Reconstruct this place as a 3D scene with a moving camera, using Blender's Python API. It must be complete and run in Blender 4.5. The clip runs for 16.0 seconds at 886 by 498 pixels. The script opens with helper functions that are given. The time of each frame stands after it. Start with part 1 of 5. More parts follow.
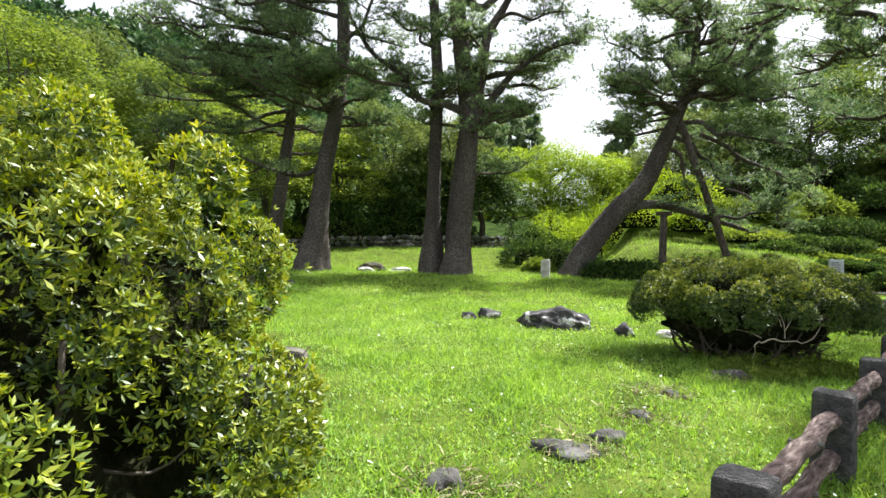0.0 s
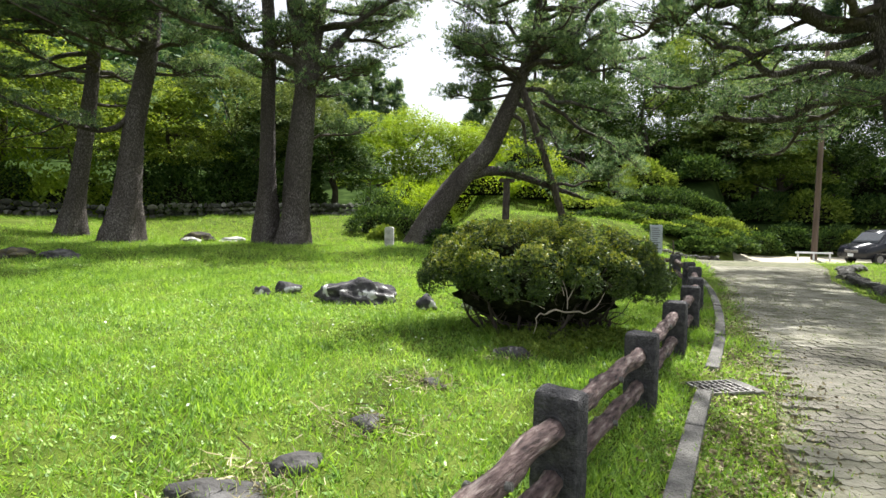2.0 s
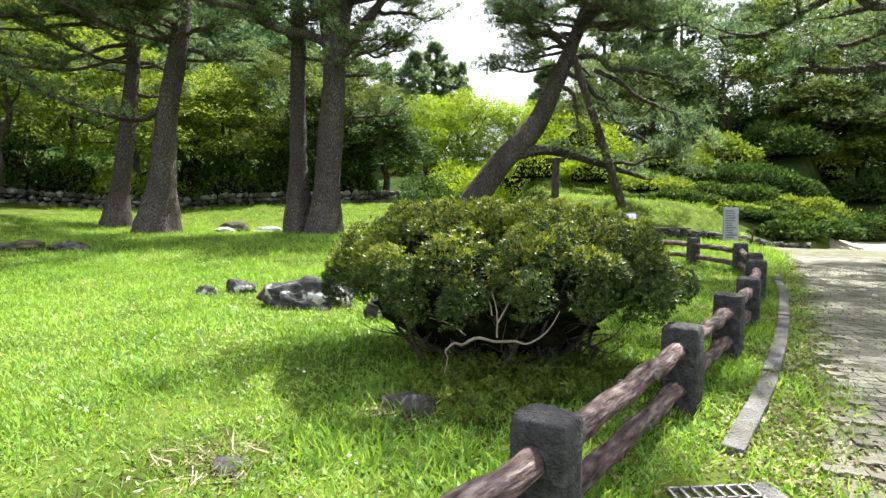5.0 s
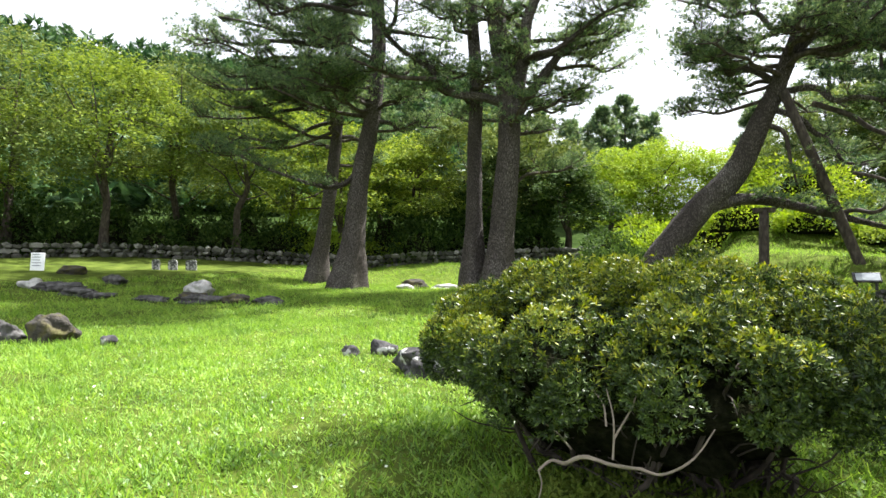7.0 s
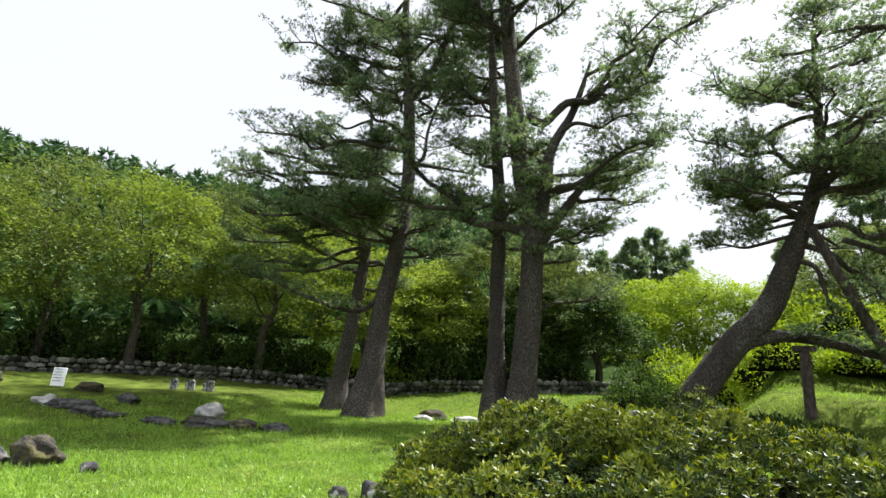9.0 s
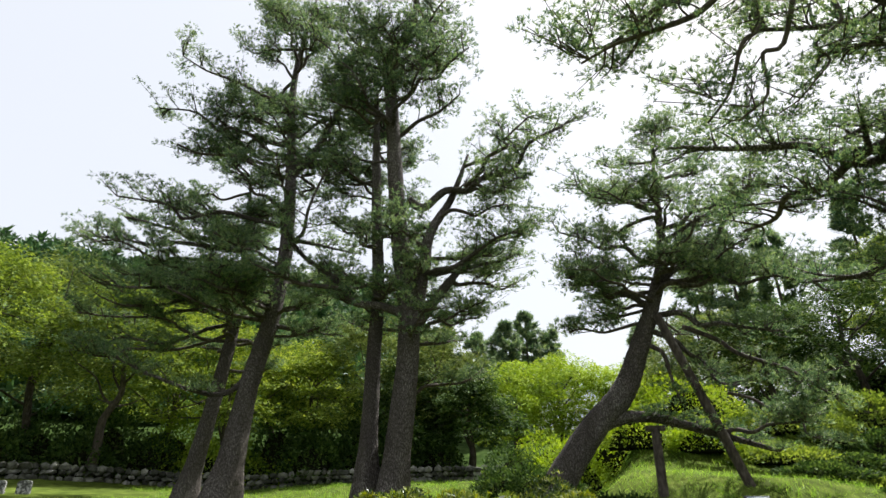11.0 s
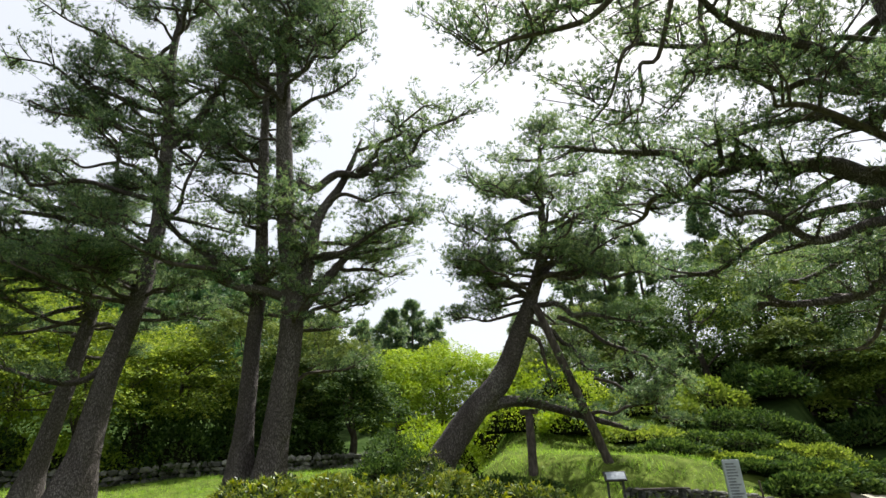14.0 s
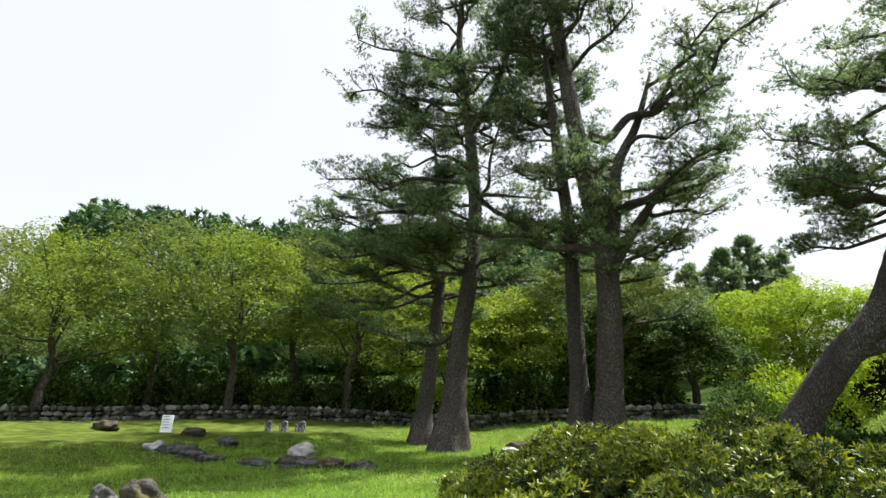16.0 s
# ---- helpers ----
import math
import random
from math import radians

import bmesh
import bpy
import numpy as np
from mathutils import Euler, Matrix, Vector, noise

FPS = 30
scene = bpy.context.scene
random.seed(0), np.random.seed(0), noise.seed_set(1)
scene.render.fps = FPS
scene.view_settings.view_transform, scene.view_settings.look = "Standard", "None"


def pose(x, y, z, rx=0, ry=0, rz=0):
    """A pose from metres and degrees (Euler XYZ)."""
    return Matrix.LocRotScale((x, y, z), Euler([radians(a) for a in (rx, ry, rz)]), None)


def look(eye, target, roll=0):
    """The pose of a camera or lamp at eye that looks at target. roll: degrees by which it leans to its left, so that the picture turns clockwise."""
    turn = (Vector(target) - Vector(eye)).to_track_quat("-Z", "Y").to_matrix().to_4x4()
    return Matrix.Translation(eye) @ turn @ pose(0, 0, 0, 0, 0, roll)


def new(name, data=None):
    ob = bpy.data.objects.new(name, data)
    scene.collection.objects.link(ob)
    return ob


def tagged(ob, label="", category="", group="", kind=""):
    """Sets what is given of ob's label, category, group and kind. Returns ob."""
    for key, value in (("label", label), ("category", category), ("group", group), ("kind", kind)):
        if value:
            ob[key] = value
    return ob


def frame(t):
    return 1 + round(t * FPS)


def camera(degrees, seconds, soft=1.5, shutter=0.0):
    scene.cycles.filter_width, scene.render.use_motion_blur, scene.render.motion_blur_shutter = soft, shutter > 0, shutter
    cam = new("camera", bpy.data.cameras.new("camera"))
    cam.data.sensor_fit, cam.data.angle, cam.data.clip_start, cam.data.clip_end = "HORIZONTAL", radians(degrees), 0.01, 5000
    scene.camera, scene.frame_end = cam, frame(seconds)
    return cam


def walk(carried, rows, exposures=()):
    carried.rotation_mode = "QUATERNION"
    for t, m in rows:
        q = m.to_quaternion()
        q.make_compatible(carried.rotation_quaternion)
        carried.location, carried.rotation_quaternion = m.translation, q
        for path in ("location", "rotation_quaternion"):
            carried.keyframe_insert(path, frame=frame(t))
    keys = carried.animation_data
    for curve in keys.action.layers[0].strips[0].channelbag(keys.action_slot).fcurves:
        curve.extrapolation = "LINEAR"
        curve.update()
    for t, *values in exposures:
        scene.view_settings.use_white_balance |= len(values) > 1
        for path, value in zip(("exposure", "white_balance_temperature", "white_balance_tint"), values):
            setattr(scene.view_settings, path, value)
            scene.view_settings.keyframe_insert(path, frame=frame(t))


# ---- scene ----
cam = camera(77.7, 16.0)
ROWS = [
    (0.0, 0.003, 0.003, 1.497, 22.96, -0.35, -1.14),
    (0.5, 0.244, 0.456, 1.457, 19.62, -1.35, -1.16),
    (1.0, 0.476, 0.921, 1.428, 15.18, -2.19, -1.32),
    (1.5, 0.726, 1.362, 1.420, 12.03, -2.70, -0.94),
    (2.0, 0.926, 1.818, 1.410, 9.61, -3.28, -1.00),
    (2.5, 1.174, 2.266, 1.379, 7.34, -3.64, -0.79),
    (3.0, 1.378, 2.706, 1.360, 6.61, -4.05, -0.87),
    (5.5, 2.158, 4.678, 1.342, 23.18, -4.60, 0.39),
    (6.0, 2.174, 4.966, 1.349, 29.40, -3.75, 0.69),
    (6.5, 2.207, 5.227, 1.353, 33.62, -1.78, 0.53),
    (7.0, 2.259, 5.473, 1.364, 36.93, 1.30, 0.08),
    (7.5, 2.270, 5.702, 1.371, 39.32, 4.08, -0.28),
    (8.0, 2.308, 5.876, 1.398, 40.92, 7.56, -0.49),
    (10.5, 2.527, 6.014, 1.462, 32.80, 21.98, -0.39),
    (11.0, 2.502, 5.999, 1.458, 27.53, 22.81, 0.06),
    (11.5, 2.476, 6.016, 1.442, 23.50, 23.20, 0.75),
    (12.0, 2.477, 6.022, 1.432, 20.01, 23.13, 1.23),
    (12.5, 2.479, 6.021, 1.438, 17.14, 22.99, 1.56),
    (13.0, 2.472, 6.035, 1.444, 15.90, 22.72, 1.75),
    (13.5, 2.459, 6.053, 1.431, 15.57, 22.30, 1.84),
    (14.0, 2.485, 6.092, 1.430, 16.02, 21.39, 2.04),
    (14.5, 2.591, 6.187, 1.449, 20.59, 20.62, 1.79),
    (15.0, 2.672, 6.211, 1.447, 30.36, 20.00, 0.33),
    (15.5, 2.681, 6.186, 1.438, 40.30, 18.75, -0.12),
    (16.0, 2.728, 6.166, 1.432, 49.03, 17.33, 0.44),
]
walk(cam, [(t, pose(x, y, z, 90 + pitch, roll, yaw)) for t, x, y, z, yaw, pitch, roll in ROWS],
     exposures=[(0.0, 1.6, 6250, 10), (1.0, 1.45, 6250, 10), (3.0, 1.45, 6250, 10), (5.5, 1.92, 6250, 10), (7.0, 1.83, 6250, 10), (8.0, 1.58, 6250, 10), (10.5, 1.17, 6250, 10), (14.5, 1.2, 6250, 10), (16.0, 1.3, 6250, 10)])

# ---- light ----
SUN_AZ, SUN_EL = 18.0, 58.0          # degrees clockwise from +y, and above the horizon
world = bpy.data.worlds.new("sky")
scene.world = world
world.use_nodes = True
wn = world.node_tree
wn.nodes.clear()
w_sky = wn.nodes.new("ShaderNodeTexSky")
w_sky.sky_type, w_sky.sun_disc = "NISHITA", False
w_sky.sun_elevation, w_sky.sun_rotation = radians(SUN_EL), radians(SUN_AZ)
w_sky.air_density, w_sky.dust_density = 1.2, 4.0
w_mix = wn.nodes.new("ShaderNodeMix")
w_mix.data_type = "RGBA"
w_mix.inputs[0].default_value = 0.72
w_mix.inputs[7].default_value = (8.3, 8.3, 8.4, 1)   # thin bright haze
w_bg = wn.nodes.new("ShaderNodeBackground")
w_bg.inputs[1].default_value = 0.06
w_out = wn.nodes.new("ShaderNodeOutputWorld")
wn.links.new(w_sky.outputs[0], w_mix.inputs[6])
wn.links.new(w_mix.outputs[2], w_bg.inputs[0])
wn.links.new(w_bg.outputs[0], w_out.inputs[0])
sun = new("sun", bpy.data.lights.new("sun", "SUN"))
sun.data.energy, sun.data.angle, sun.data.color = 5.0, radians(0.8), (1.0, 0.96, 0.89)
_a, _e = radians(SUN_AZ), radians(SUN_EL)
sun.matrix_world = look((0, 0, 40), (-math.sin(_a) * math.cos(_e), -math.cos(_a) * math.cos(_e), 40 - math.sin(_e)))


# ---- materials ----
def material(name, ramp, scale=3.0, rough=0.8, bump=0.0, bump_scale=None, translucent=0.0, metal=0.0,
             vary=0.0, island=False, detail=6.0, stretch=(1, 1, 1), big=0.25, spec=0.4):
    """Procedural surface: noise at two sizes through a colour ramp, with relief; vary: brightness per piece."""
    m = bpy.data.materials.new(name)
    m.use_nodes = True
    n, l = m.node_tree.nodes, m.node_tree.links
    b = n["Principled BSDF"]
    b.inputs["Roughness"].default_value, b.inputs["Metallic"].default_value = rough, metal
    b.inputs["Specular IOR Level"].default_value = spec
    co = n.new("ShaderNodeTexCoord")
    mp = n.new("ShaderNodeMapping")
    mp.inputs["Scale"].default_value = stretch
    l.new(co.outputs["Object"], mp.inputs[0])
    fine, wide = n.new("ShaderNodeTexNoise"), n.new("ShaderNodeTexNoise")
    fine.inputs["Scale"].default_value, fine.inputs["Detail"].default_value = scale, detail
    wide.inputs["Scale"].default_value, wide.inputs["Detail"].default_value = scale * 0.13, 3
    l.new(mp.outputs[0], fine.inputs[0]), l.new(mp.outputs[0], wide.inputs[0])
    mx = n.new("ShaderNodeMix")
    mx.inputs[0].default_value = big
    l.new(fine.outputs[0], mx.inputs[2]), l.new(wide.outputs[0], mx.inputs[3])
    value = mx.outputs[0]
    if vary:
        src = n.new("ShaderNodeNewGeometry").outputs["Random Per Island"] if island else n.new("ShaderNodeObjectInfo").outputs["Random"]
        sc = n.new("ShaderNodeMath")
        sc.operation = "MULTIPLY_ADD"
        sc.inputs[1].default_value, sc.inputs[2].default_value = vary, -vary / 2
        l.new(src, sc.inputs[0])
        ad = n.new("ShaderNodeMath")
        l.new(value, ad.inputs[0]), l.new(sc.outputs[0], ad.inputs[1])
        value = ad.outputs[0]
    cr = n.new("ShaderNodeValToRGB")
    while len(cr.color_ramp.elements) < len(ramp):
        cr.color_ramp.elements.new(0.5)
    for e, (p, c) in zip(cr.color_ramp.elements, ramp):
        e.position, e.color = p, (*c, 1)
    l.new(value, cr.inputs[0])
    l.new(cr.outputs[0], b.inputs["Base Color"])
    if bump:
        bn = n.new("ShaderNodeTexNoise")
        bn.inputs["Scale"].default_value, bn.inputs["Detail"].default_value = bump_scale or scale * 3, 8
        l.new(mp.outputs[0], bn.inputs[0])
        bp = n.new("ShaderNodeBump")
        bp.inputs["Strength"].default_value, bp.inputs["Distance"].default_value = bump, 0.05
        l.new(bn.outputs[0], bp.inputs["Height"])
        l.new(bp.outputs[0], b.inputs["Normal"])
    if translucent:
        tr = n.new("ShaderNodeBsdfTranslucent")
        hs = n.new("ShaderNodeHueSaturation")
        hs.inputs["Hue"].default_value, hs.inputs["Saturation"].default_value, hs.inputs["Value"].default_value = 0.485, 1.1, 1.5
        l.new(cr.outputs[0], hs.inputs["Color"]), l.new(hs.outputs[0], tr.inputs[0])
        ms = n.new("ShaderNodeMixShader")
        ms.inputs[0].default_value = translucent
        l.new(b.outputs[0], ms.inputs[1]), l.new(tr.outputs[0], ms.inputs[2])
        l.new(ms.outputs[0], n["Material Output"].inputs[0])
    return m


def bark_material(name, dark, mid, pale, scale, stretch=0.42):
    """Plated bark: cells parted by dark fissures, with grain on the plates."""
    m = bpy.data.materials.new(name)
    m.use_nodes = True
    n, l = m.node_tree.nodes, m.node_tree.links
    b = n["Principled BSDF"]
    b.inputs["Roughness"].default_value, b.inputs["Specular IOR Level"].default_value = 0.95, 0.2
    co, mp = n.new("ShaderNodeTexCoord"), n.new("ShaderNodeMapping")
    mp.inputs["Scale"].default_value = (1, 1, stretch)
    l.new(co.outputs["Object"], mp.inputs[0])
    warp, grain, wide = n.new("ShaderNodeTexNoise"), n.new("ShaderNodeTexNoise"), n.new("ShaderNodeTexNoise")
    for t, sc, de in ((warp, scale * 0.8, 3), (grain, scale * 4, 6), (wide, 0.7, 4)):
        t.inputs["Scale"].default_value, t.inputs["Detail"].default_value = sc, de
        l.new(mp.outputs[0], t.inputs[0])
    ad = n.new("ShaderNodeMix")
    ad.data_type = "VECTOR"
    ad.inputs[0].default_value = 0.06
    l.new(mp.outputs[0], ad.inputs[4]), l.new(warp.outputs[1], ad.inputs[5])
    vo = n.new("ShaderNodeTexVoronoi")
    vo.feature = "DISTANCE_TO_EDGE"
    vo.inputs["Scale"].default_value = scale
    l.new(ad.outputs[1], vo.inputs["Vector"])
    edge = n.new("ShaderNodeMapRange")
    edge.inputs["From Max"].default_value = 0.3
    l.new(vo.outputs["Distance"], edge.inputs["Value"])
    cr = n.new("ShaderNodeValToRGB")
    cr.color_ramp.elements.new(0.5)
    for e, (p, c) in zip(cr.color_ramp.elements, ((0.36, dark), (0.5, mid), (0.64, pale))):
        e.position, e.color = p, (*c, 1)
    tone = n.new("ShaderNodeMix")
    tone.inputs[0].default_value = 0.5
    l.new(grain.outputs[0], tone.inputs[2]), l.new(wide.outputs[0], tone.inputs[3]), l.new(tone.outputs[0], cr.inputs[0])
    col = n.new("ShaderNodeMix")
    col.data_type = "RGBA"
    col.inputs[6].default_value = (*(v * 0.8 for v in dark), 1)
    l.new(edge.outputs[0], col.inputs[0]), l.new(cr.outputs[0], col.inputs[7])
    l.new(col.outputs[2], b.inputs["Base Color"])
    h = n.new("ShaderNodeMath")
    h.operation = "MULTIPLY_ADD"
    h.inputs[1].default_value = 0.35
    l.new(grain.outputs[0], h.inputs[0]), l.new(edge.outputs[0], h.inputs[2])
    bp = n.new("ShaderNodeBump")
    bp.inputs["Strength"].default_value, bp.inputs["Distance"].default_value = 0.9, 0.05
    l.new(h.outputs[0], bp.inputs["Height"]), l.new(bp.outputs[0], b.inputs["Normal"])
    return m


def ramp3(c, lo=0.55, hi=1.5):
    return [(0.3, tuple(v * lo for v in c)), (0.5, c), (0.72, tuple(min(1, v * hi) for v in c))]


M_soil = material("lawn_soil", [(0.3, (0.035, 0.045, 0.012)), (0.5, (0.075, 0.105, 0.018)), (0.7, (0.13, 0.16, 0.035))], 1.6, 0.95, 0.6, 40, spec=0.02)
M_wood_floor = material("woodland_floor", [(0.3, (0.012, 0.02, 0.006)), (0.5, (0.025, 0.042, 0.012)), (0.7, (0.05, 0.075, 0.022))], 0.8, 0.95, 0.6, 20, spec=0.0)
M_grass = material("grass_blades", [(0.2, (0.07, 0.14, 0.02)), (0.5, (0.175, 0.32, 0.045)), (0.8, (0.32, 0.46, 0.09))], 0.9, 0.6, translucent=0.45, vary=0.5, island=True, big=0.5)
M_weed = material("weed_leaf", [(0.2, (0.085, 0.17, 0.03)), (0.5, (0.19, 0.33, 0.055)), (0.8, (0.34, 0.47, 0.12))], 0.9, 0.45, translucent=0.4, vary=0.6, island=True)
M_bark = bark_material("pine_bark", (0.055, 0.046, 0.041), (0.14, 0.12, 0.108), (0.31, 0.285, 0.26), 19.0, 0.3)
M_bark_dark = material("dark_bark", [(0.3, (0.02, 0.016, 0.013)), (0.5, (0.06, 0.048, 0.038)), (0.72, (0.13, 0.11, 0.09))], 9, 0.95, 0.8, 20, stretch=(1, 1, 0.4))
M_needle = material("pine_needles", [(0.2, (0.03, 0.064, 0.033)), (0.5, (0.092, 0.155, 0.062)), (0.8, (0.21, 0.28, 0.1))], 0.6, 0.5, translucent=0.44, vary=0.7, island=True, big=0.5)
M_needle_far = material("far_needles", [(0.2, (0.02, 0.055, 0.02)), (0.5, (0.045, 0.105, 0.032)), (0.8, (0.09, 0.165, 0.05))], 0.3, 0.6, translucent=0.2, vary=0.6, island=True, big=0.5)
M_leaf_mid = material("leaf_mid", [(0.2, (0.05, 0.085, 0.014)), (0.5, (0.125, 0.185, 0.03)), (0.8, (0.25, 0.31, 0.06))], 0.35, 0.75, translucent=0.35, vary=0.38, island=True, big=0.5, spec=0.15)
M_leaf_dark = material("leaf_dark", [(0.2, (0.015, 0.036, 0.009)), (0.5, (0.042, 0.082, 0.018)), (0.8, (0.1, 0.155, 0.035))], 0.4, 0.75, translucent=0.25, vary=0.6, island=True, big=0.5, spec=0.15)
M_leaf_olive = material("leaf_olive", [(0.2, (0.042, 0.066, 0.015)), (0.5, (0.105, 0.15, 0.036)), (0.8, (0.22, 0.26, 0.07))], 0.35, 0.75, translucent=0.3, vary=0.38, island=True, big=0.5, spec=0.15)
M_leaf_bright = material("leaf_bright", [(0.2, (0.12, 0.19, 0.018)), (0.5, (0.23, 0.34, 0.035)), (0.8, (0.36, 0.46, 0.07))], 0.4, 0.75, translucent=0.285, vary=0.5, island=True, big=0.5, spec=0.15)
M_leaf_light = material("leaf_light", [(0.2, (0.06, 0.105, 0.015)), (0.5, (0.145, 0.21, 0.03)), (0.8, (0.27, 0.335, 0.06))], 0.35, 0.75, translucent=0.35, vary=0.6, island=True, big=0.5, spec=0.15)
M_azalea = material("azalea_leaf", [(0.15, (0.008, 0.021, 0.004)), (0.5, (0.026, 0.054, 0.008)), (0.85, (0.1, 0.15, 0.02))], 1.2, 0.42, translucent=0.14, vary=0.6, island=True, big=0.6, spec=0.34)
# yellow-green leaf; on upward faces its colour stands in for sunlight
M_azalea_gold = material("azalea_yellow_lit_leaf", [(0.15, (0.06, 0.1, 0.01)), (0.5, (0.155, 0.21, 0.018)), (0.85, (0.3, 0.32, 0.035))], 1.2, 0.4, translucent=0.3, vary=0.7, island=True, big=0.5, spec=0.35)
M_twig_pale = material("dead_branch", ramp3((0.3, 0.25, 0.2)), 12, 0.9, 0.5)
M_rock = material("dark_basalt", [(0.38, (0.02, 0.019, 0.021)), (0.52, (0.055, 0.052, 0.053)), (0.575, (0.11, 0.105, 0.1)), (0.6, (0.5, 0.5, 0.48))], 4.5, 0.95, 0.9, 14, big=0.2)
M_rock_grey = material("weathered_stone", [(0.32, (0.02, 0.019, 0.018)), (0.5, (0.06, 0.057, 0.054)), (0.7, (0.16, 0.155, 0.15))], 4, 0.95, 0.9, 12)
M_rock_pale = material("pale_stone", [(0.3, (0.2, 0.19, 0.18)), (0.5, (0.38, 0.37, 0.35)), (0.7, (0.6, 0.59, 0.57))], 4, 0.9, 0.7, 14)
M_rock_moss = material("mossy_stone", [(0.3, (0.016, 0.014, 0.012)), (0.48, (0.05, 0.044, 0.036)), (0.6, (0.075, 0.066, 0.026)), (0.75, (0.1, 0.105, 0.03))], 5, 0.95, 1.0, 16)
M_rock_lichen = material("lichened_stone", [(0.4, (0.05, 0.05, 0.048)), (0.5, (0.16, 0.16, 0.15)), (0.58, (0.42, 0.42, 0.4))], 9, 0.95, 0.9, 20)
M_post = material("rough_concrete_post", [(0.3, (0.02, 0.02, 0.022)), (0.5, (0.052, 0.05, 0.052)), (0.75, (0.13, 0.125, 0.12))], 16, 0.95, 0.9, 60)
M_rail = material("log_rail", [(0.38, (0.018, 0.012, 0.011)), (0.47, (0.085, 0.055, 0.05)), (0.56, (0.15, 0.105, 0.095)), (0.66, (0.3, 0.25, 0.22))], 34, 0.85, 1.0, 40, stretch=(1, 0.2, 1), big=0.3)
M_kerb = material("kerb_concrete", ramp3((0.125, 0.12, 0.108), 0.45, 1.7), 5, 0.9, 0.8, 40)
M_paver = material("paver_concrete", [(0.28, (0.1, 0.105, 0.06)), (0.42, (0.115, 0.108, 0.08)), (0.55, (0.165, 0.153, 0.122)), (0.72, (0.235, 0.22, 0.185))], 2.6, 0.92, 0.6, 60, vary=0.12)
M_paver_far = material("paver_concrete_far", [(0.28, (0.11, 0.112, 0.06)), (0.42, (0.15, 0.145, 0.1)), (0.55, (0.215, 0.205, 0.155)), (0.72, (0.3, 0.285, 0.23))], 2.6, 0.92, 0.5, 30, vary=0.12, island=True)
M_joint = material("sand_joint", [(0.3, (0.06, 0.07, 0.028)), (0.5, (0.115, 0.115, 0.065)), (0.7, (0.18, 0.17, 0.11))], 3, 0.95, 0.5, 50)
M_road = material("road_pale_concrete", [(0.3, (0.2, 0.19, 0.13)), (0.5, (0.33, 0.3, 0.23)), (0.7, (0.43, 0.4, 0.32))], 1.2, 0.95, 0.4, 40)
M_steel = material("galvanised_steel", ramp3((0.22, 0.21, 0.2)), 20, 0.6, 0.3, metal=0.5)
M_grey_sign = material("grey_sign", ramp3((0.3, 0.33, 0.36), 0.8, 1.2), 4, 0.7, 0.1)
M_white = material("white_panel", ramp3((0.7, 0.72, 0.74), 0.85, 1.1), 4, 0.6, 0.1)
M_black = material("black_panel", ramp3((0.02, 0.021, 0.024), 0.8, 1.3), 4, 0.25)
M_ink = material("grey_lettering", ramp3((0.12, 0.13, 0.15)), 4, 0.7)
M_pole = material("utility_pole_wood", ramp3((0.11, 0.08, 0.06)), 5, 0.9, 0.4, stretch=(1, 1, 0.1))
M_car = material("black_car_paint", ramp3((0.012, 0.013, 0.018), 0.8, 1.2), 2, 0.22, spec=0.35)
M_glass = material("dark_glass", ramp3((0.03, 0.035, 0.04), 0.8, 1.2), 2, 0.05, spec=0.8)
M_tyre = material("tyre_rubber", ramp3((0.018, 0.018, 0.018)), 9, 0.9)
M_litter = material("dry_leaf", [(0.2, (0.08, 0.06, 0.03)), (0.5, (0.19, 0.16, 0.075)), (0.8, (0.38, 0.35, 0.2))], 2, 0.8, vary=0.8, island=True)
M_flower = material("white_flower", ramp3((0.75, 0.78, 0.7), 0.8, 1.1), 2, 0.6, translucent=0.2)


# ---- ways to build ----
RNG = np.random.default_rng(7)


def sstep(a, b, v):
    u = np.clip((v - a) / (b - a), 0, 1)
    return u * u * (3 - 2 * u)


def height(x, y):
    """The lie of the land."""
    x, y = np.asarray(x, float), np.asarray(y, float)
    h = -0.15 + 0.15 * sstep(14, 24, y)
    left = 1.0 * sstep(19.5, 30, -x) + 0.75 * sstep(29.5, 39, -x)
    back = 1.4 * sstep(28.5, 41, y) * sstep(4, -4, x)
    back = np.maximum(back, left)
    s = y - 28.4 - 0.42 * np.maximum(0, x - 3.5)
    mound = (0.42 * sstep(0, 0.4, s) + 1.1 * sstep(0.2, 3.6, s) + 2.2 * sstep(4.6, 13, s)) * sstep(-4.5, -1.8, x) * sstep(11.6, 9.8, x - 0.25 * (y - 31))
    bank = 3.0 * sstep(38.5, 52, y + 0.1 * np.abs(x - 10)) * sstep(9, 13, x)
    dip = -0.75 * sstep(22, 34, y) * sstep(4, 9, x) * (1 - sstep(39, 44, y))
    dist = np.hypot(x + 5, y - 5)
    hill = 54 * sstep(75, 190, dist) * sstep(-0.3, -0.62, (x - 2) / (dist + 1)) * sstep(0, 30, y)
    hill = np.maximum(hill, 7.5 * sstep(52, 95, dist) * sstep(20, 40, y))
    bumps = 0.03 * np.sin(x * 1.3 + 0.7 * y) * np.sin(y * 1.1 - 0.4 * x) * sstep(3.5, 2, x - 0.25 * y)
    return h + back + mound + bank + dip + hill + bumps


def hz(x, y):
    return float(height(x, y))


